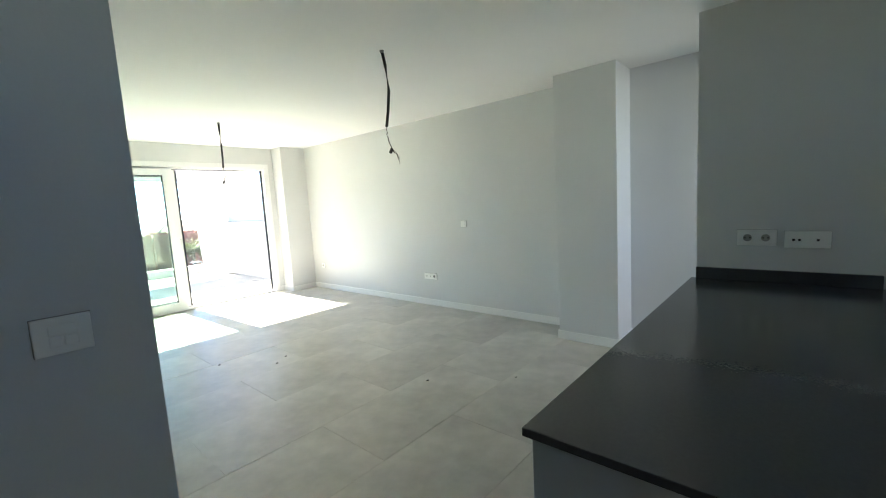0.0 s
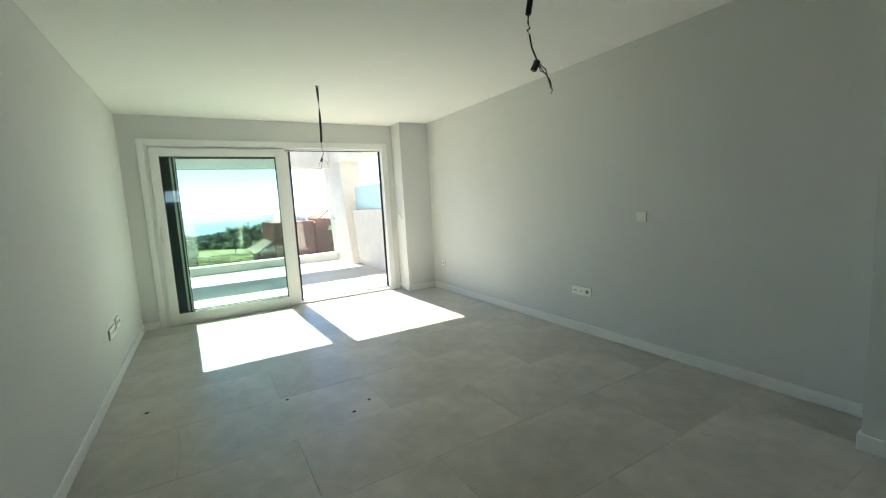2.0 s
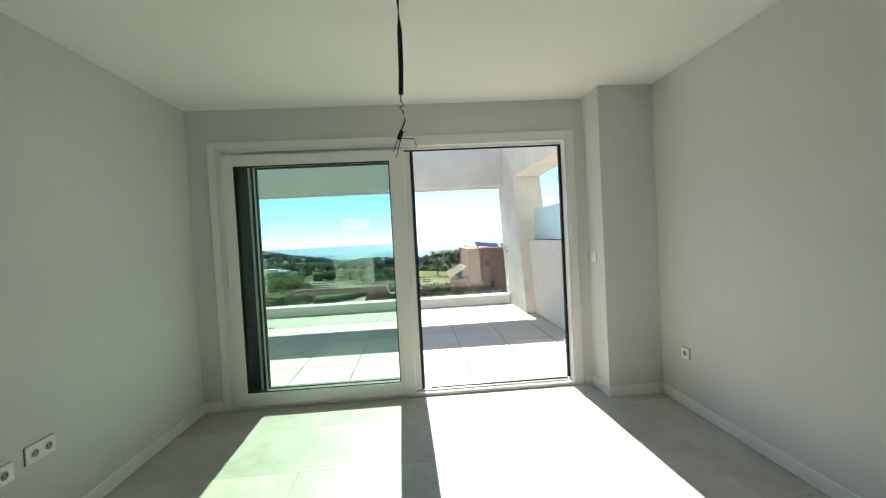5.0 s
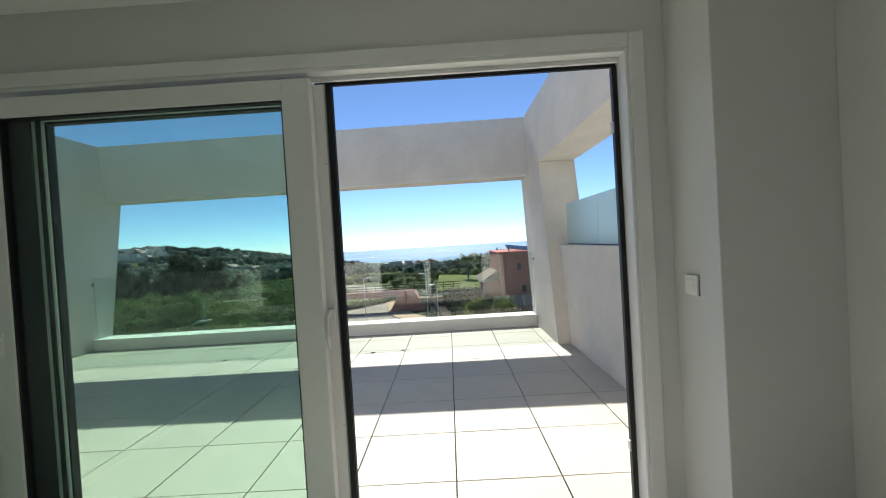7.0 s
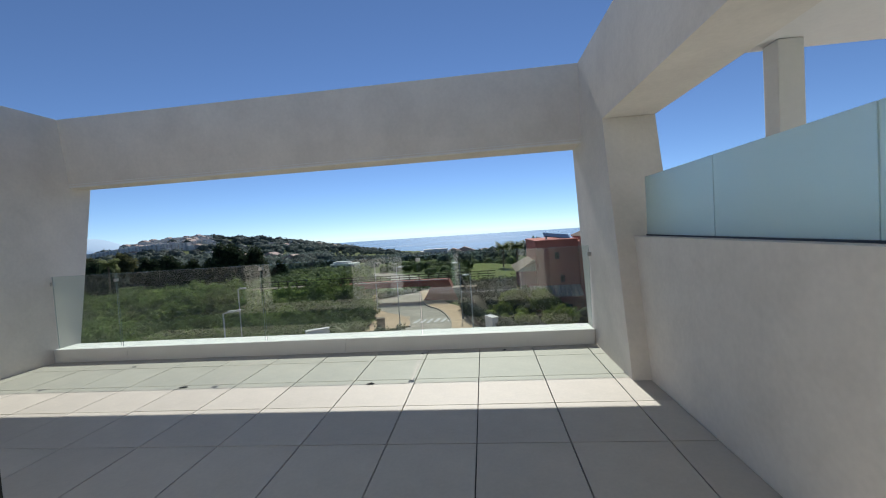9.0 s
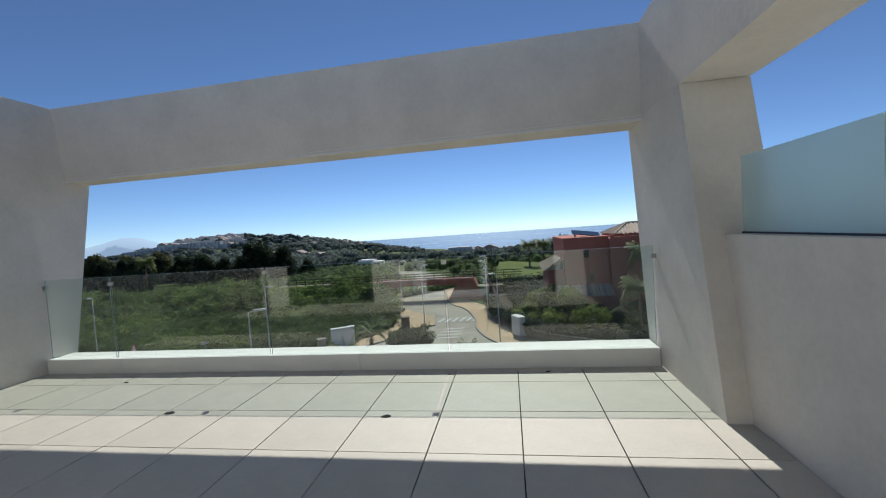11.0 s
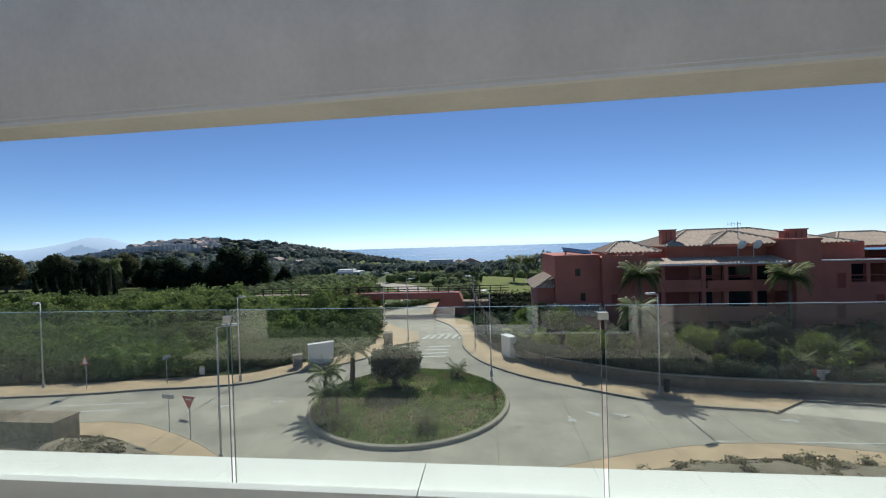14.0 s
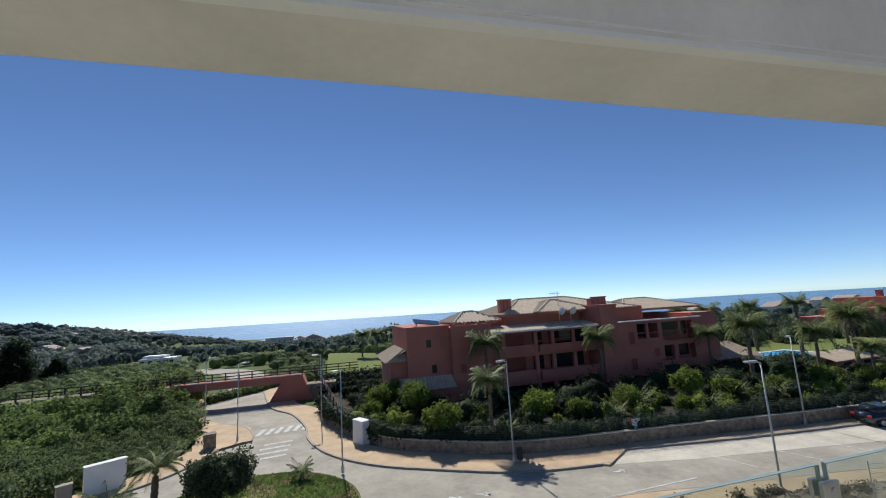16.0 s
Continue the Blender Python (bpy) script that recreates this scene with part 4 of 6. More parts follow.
# ---- plants ----
def frond(length, droop, rise, n, width):
    """One feather leaf along +x as quads: paired leaflets on an arching rib."""
    q = []
    for i in range(n):
        t = (i + 0.6) / n
        x = length * t * (1 - 0.25 * droop * t)
        z = rise * length * t - droop * length * t * t * 0.9
        w = width * math.sin(math.pi * min(1, 0.12 + 0.88 * t)) ** 0.6 * RNG.uniform(0.85, 1.1)
        for s in (-1, 1):
            base, tip = np.array((x, 0, z)), np.array((x + 0.45 * w, s * w, z - 0.35 * w - 0.08 * droop))
            side = np.array((length / n * 0.42, 0, 0.0))
            q.append(np.stack([base - side, base + side, tip + side * 0.15, tip - side * 0.15]))
    for i in range(10):
        t0, t1 = i / 10, (i + 1) / 10
        p = [np.array((length * t * (1 - 0.25 * droop * t), 0, rise * length * t - droop * length * t * t * 0.9)) for t in (t0, t1)]
        w = 0.012 * length * (1 - t0 * 0.8)
        q.append(np.stack([p[0] + (0, -w, 0), p[0] + (0, w, 0), p[1] + (0, w, 0), p[1] + (0, -w, 0)]))
    return np.stack(q)


def palm(name_label, trunk, r0, length, count, n=18, droop=0.75, fan=False):
    t = thing("palm_tree", name_label, "palm tree")
    bm = bmesh.new()
    k = max(6, int(trunk / 0.18))
    pts = [(0.03 * trunk * math.sin(i / k * 2), 0, trunk * i / k) for i in range(k + 1)]
    pipe(bm, pts, [r0 * (1.25 - 0.35 * i / k) * (1.12 if i % 2 else 0.95) * (1.35 if i == 0 else 1) for i in range(k + 1)], 10)
    part("trunk", bm, M_TRUNK, t)
    qs = []
    for i in range(count):
        a = i * 2.399963
        u = i / count
        f = frond(length * RNG.uniform(0.8, 1.1), droop * (0.70 + 0.25 * u), 1.35 - 1.3 * u, n, length * 0.2)
        c, s = math.cos(a), math.sin(a)
        rot = np.array(((c, -s, 0), (s, c, 0), (0, 0, 1)))
        qs.append(f @ rot.T + np.array((pts[-1][0], 0, trunk)))
    ob = new("crown", quad_mesh("crown", np.concatenate(qs), L_PALM))
    ob.parent = t
    return t


def plant(ob, x, y, z, rz=0, s=1.0):
    ob.matrix_world = Matrix.Translation((x, y, z)) @ Matrix.Rotation(radians(rz), 4, 'Z') @ Matrix.Scale(s, 4)
    return ob


def plant_copy(ob, x, y, z, rz=0, s=1.0):
    c = copy_thing(ob, Matrix.Identity(4))
    return plant(c, x, y, z, rz, s)


pal_s = palm("young feather palm with a short brown trunk on the roundabout", 1.35, 0.10, 1.15, 30, 22)
tagged(pal_s, group="roundabout palms")
plant(pal_s, -12.0, 23.2, mound(-12.0, 23.2), 20, 1.0)
plant_copy(pal_s, -11.1, 23.4, mound(-11.1, 23.4), 140, 1.05)
plant_copy(pal_s, -12.75, 25.4, mound(-12.75, 25.4), 70, 1.45)
pal_m = palm("feather palm with a stout brown trunk on the roundabout", 2.5, 0.17, 1.75, 38, 26)
plant(pal_m, -12.3, 29.7, mound(-12.3, 29.7), 0, 1.0)
cyc = palm("small drooping cycad on the roundabout lawn", 0.55, 0.12, 1.05, 26, 20, 0.9)
plant(cyc, -4.0, 30.6, mound(-4.0, 30.6), 0, 1.0)
plant_copy(cyc, -5.2, 22.0, mound(-5.2, 22.0), 80, 0.95)


def round_tree(name, label, blobs, count, leaf, mat, trunk_h, trunk_r, category="tree", limbs=5):
    t = thing(name, label, category)
    bm = bmesh.new()
    pipe(bm, [(0, 0, -0.1), (0.03, 0, trunk_h * 0.5), (0, 0.03, trunk_h)], [trunk_r * 1.3, trunk_r, trunk_r * 0.8], 9)
    for i in range(limbs):
        a = i * 6.283 / max(1, limbs) + 0.4
        b = blobs[i % len(blobs)]
        pipe(bm, [(0, 0, trunk_h * 0.8), (0.45 * b[3] * math.cos(a), 0.45 * b[3] * math.sin(a), (trunk_h + b[2]) / 2), (0.7 * b[3] * math.cos(a), 0.7 * b[3] * math.sin(a), b[2] + 0.2 * b[5])],
             [trunk_r * 0.6, trunk_r * 0.35, trunk_r * 0.12], 6)
    part("trunk", bm, M_BARK, t)
    ob = new("crown", leaf_cloud("crown", blobs, count, leaf, mat))
    ob.parent = t
    return t


olive = round_tree("olive_tree", "dense rounded grey-green olive tree on the roundabout",
                   [(0, 0, 1.75, 1.5, 1.4, 1.1), (0.85, 0.1, 1.85, 1.1, 1.1, 1.05), (-0.85, 0, 1.7, 1.05, 1.1, 1.0), (0, -0.5, 2.1, 1.1, 1.0, 0.85), (0.3, 0.5, 1.5, 1.2, 1.1, 0.9)],
                   2000, 0.10, L_OLIVE, 0.8, 0.24)
plant(olive, -8.35, 27.7, mound(-8.35, 27.7), 0, 1.0)

# garden palms at the apartments
pal_l = palm("tall feather palm with a slim trunk in the apartment garden", 6.2, 0.17, 2.6, 64, 40, 1.05)
tagged(pal_l, group="garden palms")
plant(pal_l, 29.2, 44.0, -9.2, 10, 1.0)
plant_copy(pal_l, 10.2, 31.8, -9.0, 60, 0.75)
plant_copy(pal_l, 15.0, 44.5, -9.2, 120, 1.06)
plant_copy(pal_l, 47.2, 45.2, -9.6, 200, 0.92)
plant_copy(pal_l, 45.6, 38.5, -9.4, 250, 1.12)
plant_copy(pal_l, 52.5, 36.0, -9.6, 310, 0.95)
plant_copy(pal_l, 60.0, 36.5, -9.8, 30, 1.2)
plant_copy(pal_l, 55.8, 32.5, -9.8, 95, 0.7)
plant_copy(pal_l, 80.0, 75.0, -11.0, 0, 1.35)
plant_copy(pal_l, 97.0, 80.0, -11.5, 50, 1.35)
plant_copy(pal_l, 93.0, 57.0, -11.5, 120, 1.35)
plant_copy(pal_l, 4.3, 95.0, -9.0, 20, 0.95)
plant_copy(pal_l, 7.8, 96.0, -9.0, 80, 0.95)
plant_copy(pal_l, 12.5, 100.0, -9.4, 150, 0.85)
plant_copy(pal_l, -103.0, 98.0, -9.4, 0, 1.25)

# clipped shrubs and loose greenery behind the garden wall
shrub = round_tree("garden_shrub", "rounded bright green shrub behind the garden fence",
                   [(0, 0, 1.25, 0.95, 0.95, 0.8), (0.45, 0.2, 1.45, 0.7, 0.7, 0.6), (-0.45, -0.1, 1.4, 0.7, 0.7, 0.6)], 900, 0.085, L_BRIGHT, 0.7, 0.08, "shrub", 3)
tagged(shrub, group="garden shrubs")
plant(shrub, 6.6, 33.6, -9.0, 0, 1.4)
for x, y, s, r in ((15.4, 34.0, 1.4, 40), (6.2, 42.5, 1.6, 80), (1.7, 43.0, 0.9, 10), (3.0, 46.0, 1.3, 200), (19.3, 33.4, 0.95, 130), (24.4, 33.4, 1.2, 60), (32.2, 34.5, 1.5, 0),
                   (38.0, 31.5, 0.7, 95), (28.5, 31.5, 0.75, 33), (42.0, 33.0, 0.85, 77), (48.0, 33.0, 1.1, 12), (51.5, 31.0, 0.9, 160), (2.0, 43.5, 0.75, 50), (7.5, 44.0, 1.0, 20),
                   (4.5, 47.5, 1.4, 0), (35.2, 33.0, 1.1, 280), (36.0, 30.8, 0.6, 140), (57.0, 30.0, 1.0, 220)):
    plant_copy(shrub, x, y, -9.05, r, s)
yucca = palm("spiky low yucca clump in the apartment garden", 0.35, 0.10, 1.3, 36, 16, 0.45)
tagged(yucca, group="garden yuccas", category="plant")
plant(yucca, 25.5, 34.0, -9.0, 0, 1.5)
for x, y, s, r in ((22.8, 33.2, 1.2, 40), (35.5, 32.5, 1.4, 80), (40.2, 32.0, 1.2, 10), (12.0, 33.0, 0.9, 200), (19.8, 34.0, 0.9, 130), (31.8, 31.8, 1.1, 60), (7.0, 35.0, 0.8, 0)):
    plant_copy(yucca, x, y, -9.0, r, s)

dark_hedge = [(x, 40.5 + 3.0 * math.sin(x), -8.4, 2.2, 1.6, 1.5 + 0.5 * math.sin(x * 2.1)) for x in np.arange(8, 60, 2.4)]
tagged(new("garden_hedge", leaf_cloud("garden_hedge", dark_hedge, 260, 0.16, L_DARK)), "dark green hedge and shade planting before the apartments", "hedge", kind="stuff")


# ---- scrub field and trees ----
def scrub_ok(x, y):
    edge = np.interp(y, [20, 29.9, 31, 33, 34.6, 39.4, 44, 47, 52, 55.6, 63, 70, 110, 150], [-90, -42, -31, -25, -21, -15.0, -15.0, -14.6, -16.4, -17.7, -20, -22, -36, -50])
    return x < edge - 0.6


blobs = []
for _ in range(4600):
    y = 29 + 75 * RNG.uniform() ** 1.25
    x = -RNG.uniform(13, 30 + 1.35 * y)
    if not scrub_ok(x, y):
        continue
    n = 0.5 + 0.5 * noise.noise(Vector((x * 0.07, y * 0.09, 3)))
    h = (0.30 + 2.5 * n ** 2) * RNG.uniform(0.6, 1.3) * (1.0 if y < 58 else 0.42)
    w = RNG.uniform(0.7, 1.4) * (1.0 + 0.012 * (y - 30))
    blobs.append((x, y, GZ + 0.45 * h, w, w, h))
tagged(new("scrub", leaf_cloud("scrub", blobs, 420, 0.16, L_SCRUB, core=0.7, up=True, near=52)), "dense wild green scrub covering the field", "scrub", kind="stuff")
blobs = []
for cx, cy, w, h in ((-60, 62, 9, 4.2), (-45, 58, 8, 3.9), (-52, 66, 10, 4.6), (-33, 52, 5, 3.0), (-24, 57, 5, 4.3), (-27, 62, 6, 4.8), (-22.5, 66, 4, 4.6), (-38, 70, 8, 3.6), (-75, 60, 8, 4.2), (-30, 74, 8, 3.4)):
    for _ in range(14):
        a, r = RNG.uniform(0, 6.28), w * math.sqrt(RNG.uniform())
        hh = h * RNG.uniform(0.55, 1.0)
        blobs.append((cx + r * math.cos(a) * 0.7, cy + r * math.sin(a) * 0.5, GZ + hh * 0.5, RNG.uniform(1.2, 2.0), RNG.uniform(1.2, 2.0), hh * 0.55))
blobs += [(x, RNG.uniform(57.5, 60), GZ + 1.7, 1.7, 1.4, RNG.uniform(1.5, 2.1)) for x in np.arange(-48, -20.5, 1.3)]
for _ in range(190):
    y = 31 + 50 * RNG.uniform() ** 1.2
    x = -RNG.uniform(13, 28 + 1.2 * y)
    if scrub_ok(x + 1.5, y):
        for k in range(3):
            h = RNG.uniform(0.7, 1.5)
            blobs.append((x + RNG.uniform(-1.6, 1.6), y + RNG.uniform(-0.8, 0.8), GZ + 0.75 * h, RNG.uniform(1.2, 2.1), RNG.uniform(1.0, 1.7), h))
tagged(new("tall_scrub", leaf_cloud("tall_scrub", blobs, 900, 0.19, L_BUSH, core=0.7, near=52)), "tall light green bushes in the field", "scrub", kind="stuff")

con = round_tree("conifer", "broad dark evergreen tree beyond the field",
                 [(0, 0, 3.0, 3.3, 3.3, 2.6), (1.2, 0.3, 5.2, 2.6, 2.4, 2.3), (-1.3, -0.3, 4.9, 2.5, 2.5, 2.2), (0.1, 0, 7.2, 1.9, 1.9, 2.1), (2.4, 0, 2.6, 1.8, 1.9, 1.8), (-2.5, 0.3, 2.8, 1.8, 1.8, 2.0)],
                 700, 0.34, L_DARK, 2.0, 0.35, "tree", 5)
tagged(con, group="dark evergreens")
plant(con, -70.5, 104, -9.6, 0, 1.2)
for x, y, s, r in ((-75, 106, 0.92, 50), (-66, 108, 0.8, 120), (-84, 106, 0.62, 200), (-89, 104, 0.7, 20), (-94, 108, 0.72, 90), (-99, 110, 0.66, 10), (-109, 104, 0.62, 300), (-115, 106, 0.7, 140),
                   (-121, 108, 0.72, 70), (-128, 108, 0.7, 0), (-136, 110, 0.75, 30), (-80, 112, 0.6, 60), (-61, 112, 0.45, 33), (-104, 112, 0.7, 45)):
    plant_copy(con, x, y, -9.6, r, s * 1.35)
gum = round_tree("gum_tree", "tall loose olive-brown gum tree beyond the field",
                 [(0, 0, 5.0, 2.6, 2.4, 2.4), (1.6, 0.4, 7.0, 2.2, 2.2, 1.9), (-1.8, -0.2, 6.4, 2.1, 2.2, 1.9), (0.2, 0.2, 8.4, 1.8, 1.8, 1.6), (2.6, -0.4, 4.4, 1.7, 1.7, 1.5), (-2.6, 0.3, 3.8, 1.8, 1.7, 1.6)],
                 650, 0.30, L_GUM, 3.0, 0.28, "tree", 6)
tagged(gum, group="gum trees")
plant(gum, -139, 101, -9.8, 0, 1.1)
for x, y, s, r in ((-146, 106, 1.18, 70), (-152, 99, 1.0, 140), (-132, 109, 1.15, 210), (-160, 108, 1.1, 20), (-125, 113, 1.05, 95), (-168, 104, 1.12, 300), (-118, 118, 1.1, 33), (-177, 110, 1.0, 180)):
    plant_copy(gum, x, y, -9.8, r, s)
cyp = round_tree("cypress", "slim dark pointed cypress beyond the field",
                 [(0, 0, 1.6, 0.9, 0.9, 1.6), (0.05, 0, 3.2, 0.75, 0.75, 1.7), (0, 0.05, 4.8, 0.5, 0.5, 1.5), (0, 0, 6.0, 0.28, 0.28, 1.1)], 420, 0.20, L_DARK, 0.8, 0.12, "tree", 2)
tagged(cyp, group="cypresses")
plant(cyp, -113.5, 88.0, -9.7, 0, 0.8)
for i in range(9):
    plant_copy(cyp, -111.2 + 2.3 * i, 88.4 + 0.4 * (i % 3), -9.7, 40 * i, 0.72 + 0.09 * ((i * 5) % 4))

# woods in the distance
blobs, hazy = [], []
for _ in range(3400):
    y = 118 + 500 * RNG.uniform() ** 1.3
    x = RNG.uniform(-1.15, 0.16) * (y + 60)
    dens = noise.noise(Vector((x * 0.012, y * 0.012, 9)))
    if dens < -0.16 or (abs(x + 53) < 14 and y < 165) or (abs(x + 25) < 12 and y < 150):
        continue
    r = RNG.uniform(2.6, 5.0) * (0.8 + y / 700) * (0.42 if x > -0.4 * y else 0.8)
    blobs.append((x, y, height(x, y) + r * 0.55, r, r, r * RNG.uniform(0.75, 1.15)))
for _ in range(1500):
    x, y = -RNG.uniform(180, 1500), RNG.uniform(560, 900)
    ang = math.degrees(math.atan2(-x, y))
    if abs(x) > 1.5 * y or height(x, y) < -38 or (35.5 < ang < 45 and y > 590 and RNG.uniform() < 0.75):
        continue
    r = RNG.uniform(4.0, 7.5)
    hazy.append((x, y, height(x, y) + r * 0.5, r * 1.2, r, r * 0.9))
for _ in range(420):
    y = RNG.uniform(120, 560)
    x = RNG.uniform(0.0, 1.9) * y + 8
    r = RNG.uniform(2.5, 4.5)
    if 45 < x < 130 and y < 90:
        continue
    blobs.append((x, y, height(x, y) + r * 0.5, r, r, r * 0.9))
tagged(new("far_woods", leaf_cloud("far_woods", blobs, 150, 0.55, L_FAR, core=0.85)), "dark green woods on the slope towards the sea, haze in the leaf colour", "woods", kind="stuff")
tagged(new("hill_woods", leaf_cloud("hill_woods", hazy, 60, 1.3, L_FAR2, core=0.9)), "green woods on the distant hill, haze put into the leaf colour", "woods", kind="stuff")


# distant white town on the hill
def town(name, spots, label):
    bm_w, bm_r = bmesh.new(), bmesh.new()
    for x, y, w, d, h, roof in spots:
        z = height(x, y) - 1
        box(bm_w, x - w / 2, x + w / 2, y, y + d, z, z + h)
        if roof:
            prism(bm_r, [(x - w / 2 - 0.3, z + h), (x + w / 2 + 0.3, z + h), (x, z + h + w * 0.2)], "y", y - 0.3, y + d + 0.3)
        for k in range(max(1, int(w / 4))):
            for f in range(max(1, int(h / 3.2))):
                cx = x - w / 2 + (k + 0.5) * w / max(1, int(w / 4))
                box(bm_r, cx - 0.6, cx + 0.6, y - 0.15, y - 0.02, z + 1.6 + 3.2 * f, z + 3.2 + 3.2 * f)
    t = tagged(new(name), label, "houses", kind="stuff")
    part("wall", bm_w, M_TOWN, t)
    part("roof", bm_r, M_FARROOF, t)


spots = []
for i in range(170):
    a = radians(RNG.uniform(35.5, 44.5))
    d = RNG.uniform(800, 1010)
    spots.append((-d * math.sin(a), d * math.cos(a), RNG.uniform(9, 20), 10, RNG.uniform(6, 10), RNG.uniform() < 0.15))
for i in range(26):
    a = radians(36.5 + 9 * i / 26)
    spots.append((-850 * math.sin(a), 850 * math.cos(a) - 40, 11, 8, 15, False))
for i in range(70):
    a = radians(RNG.uniform(19, 36))
    d = RNG.uniform(640, 930)
    spots.append((-d * math.sin(a), d * math.cos(a), RNG.uniform(8, 15), 9, RNG.uniform(5, 8), RNG.uniform() < 0.2))
town("hill_town", spots, "white houses of a town on the distant hill")
spots = [(RNG.uniform(-60, 140), RNG.uniform(330, 560), RNG.uniform(9, 22), 9, RNG.uniform(5, 9), RNG.uniform() < 0.6) for _ in range(38)]
spots += [(RNG.uniform(120, 480), RNG.uniform(150, 420), RNG.uniform(9, 18), 9, RNG.uniform(5, 8), RNG.uniform() < 0.7) for _ in range(30)]
spots += [(-120, 190, 12, 9, 6, True), (-135, 240, 14, 9, 6, True), (-86, 170, 10, 8, 5, True)]
town("coast_houses", spots, "small white and tiled houses near the coast")

# ---- footbridge ----
bridge = thing("footbridge", "red rendered footbridge with a dark railing over the road", "bridge", (0, 0, 0))
part("deck", boxes((-21.5, -6.2, 61.2, 63.6, -7.15, -6.2), bevel=0.03), M_RED, bridge)
bm = bmesh.new()
prism(bm, [(-10.3, GZ), (-4.6, GZ), (-6.0, -6.25), (-8.3, -6.25)], "y", 61.0, 63.8)
part("abutment", bm, M_RED, bridge)
bm = bmesh.new()
prism(bm, [(-24.5, GZ), (-20.3, GZ), (-21.0, -6.25), (-24.5, -6.25)], "y", 61.0, 63.8)
part("abutment", bm, M_RED, bridge)
part("ramp", boxes((-40, -21.6, 61.3, 63.5, -7.0, -6.3)), M_DIRT, bridge, "earth path leading onto the bridge")
part("coping", boxes((-21.5, -6.2, 61.1, 61.25, -6.2, -6.12)), M_WHITE, bridge, "pale coping line")
for x in np.arange(-38, 1.5, 1.6):
    part("rail_post", boxes((x - 0.07, x + 0.07, 61.25, 61.39, -6.3, -5.15), bevel=0.01), M_WOOD, bridge, "dark wooden railing post")
for z in (-5.2, -5.6, -5.95):
    part("rail", boxes((-38.4, 1.6, 61.28, 61.36, z - 0.06, z + 0.06), bevel=0.01), M_WOOD, bridge, "dark wooden rail")
bm = boxes((-5.6, -1.5, 61.2, 63.5, GZ - 0.5, -7.6))
tagged(part("embankment", bm, M_STONE), "stone faced embankment beside the footbridge", "embankment", kind="structure")

# steps railing and hedge bank by the bridge
blobs = [(x, 62 + 2.2 * k, -8.8 + 0.4 * k, 1.4, 1.3, 1.35) for k in range(3) for x in np.arange(-3.5, 12, 1.4)]
tagged(new("clipped_hedge", leaf_cloud("clipped_hedge", blobs, 280, 0.16, L_DARK)), "dark clipped hedge below the lawn", "hedge", kind="stuff")
bm = bmesh.new()
prev = None
for i in range(13):
    a = i / 12
    x0 = -3 + 11 * a
    row = [bm.verts.new((x0, y, -8.9 + 1.5 * math.sin(math.pi * min(1, (y - 68) / 60)) * (0.6 + 0.4 * math.cos(a * 2)))) for y in (68, 74, 80, 88, 96, 106)]
    if prev:
        for k in range(5):
            bm.faces.new((prev[k], row[k], row[k + 1], prev[k + 1]))
    prev = row
structure("lawn", bm, M_GRASS, "sunlit green lawn on a low hill", "lawn", smooth=True)
extra = [(x + RNG.uniform(-1, 1), y + RNG.uniform(-1, 1), GZ + 0.6, 1.8, 1.8, RNG.uniform(0.8, 1.5)) for y in np.arange(76, 102, 2.8) for x in (*np.arange(-44, -26 - 0.25 * (y - 76), 2.8), *np.arange(-11.5, -4, 2.6))]
blobs = extra + [(-18.5 + 0.9 * k, 66.5 + 1.1 * k, GZ + 0.5, 1.1, 1.1, 0.9) for k in range(9)]
blobs += [(x, y + RNG.uniform(-1, 1), GZ + 0.9, 1.9, 1.9, RNG.uniform(1.1, 1.9)) for y in np.arange(80, 128, 4.0) for x in np.arange(-60, -24 - (y - 80) * 0.3, 3.2)]
blobs += [(x, y + RNG.uniform(-1, 1), -8.4, 2.0, 2.0, RNG.uniform(1.2, 2.2)) for y in np.arange(100, 130, 5.0) for x in np.arange(-14 if y < 112 else -30, 44, 3.4) if not (-4 < x < 11 and y < 112)]
tagged(new("verge_scrub", leaf_cloud("verge_scrub", blobs, 200, 0.16, L_SCRUB)), "green planted verge beyond the footbridge", "scrub", kind="stuff")
wh = thing("white_house", "long low white house among the fields", "house", (-50.5, 138, -10.6))
part("wall", boxes((-5, 4, 0, 6, 0, 3.0), (-4.6, 1, 1.5, 6, 3.002, 3.7)), M_WHITE, wh)
for x in (-4.0, -2.0, 0.0, 2.0, 3.3):
    w = part("window", boxes((x - 0.5, x + 0.5, -0.03, 0.1, 1.2, 2.4)), M_WINDOW, wh)

# ---- garden wall and fence ----
WALL = smooth_line([(-3.2, 52.0), (-1.9, 44.0), (0.8, 38.2), (2.6, 35.0), (6.8, 31.9), (10.6, 29.9), (14.1, 29.0), (18.2, 28.4), (28.7, 27.1), (34.5, 26.3), (43, 25.2), (70, 20.6), (110, 12)])
ribbon("garden_wall", WALL, 0.0, 0.35, GZ - 0.1, GZ + 1.0, M_STONE, "brown rubble stone garden wall", "wall")
ribbon("trim_garden_wall", WALL, -0.03, 0.38, GZ + 1.002, GZ + 1.055, M_BAY, "pale coping on the stone garden wall", "trim")
sheet("garden_ground", [(x + 0.0, y + 0.36) for x, y in WALL] + [(110, 46), (64, 46), (64, 62), (-2.5, 62)], GZ + 0.62, M_SOIL, "shaded planted garden ground", "ground")
bin_t = thing("litter_bin", "dark green litter bin beside a street lamp", "bin", (10.85, 28.3, GZ + 0.14))
bm = bmesh.new()
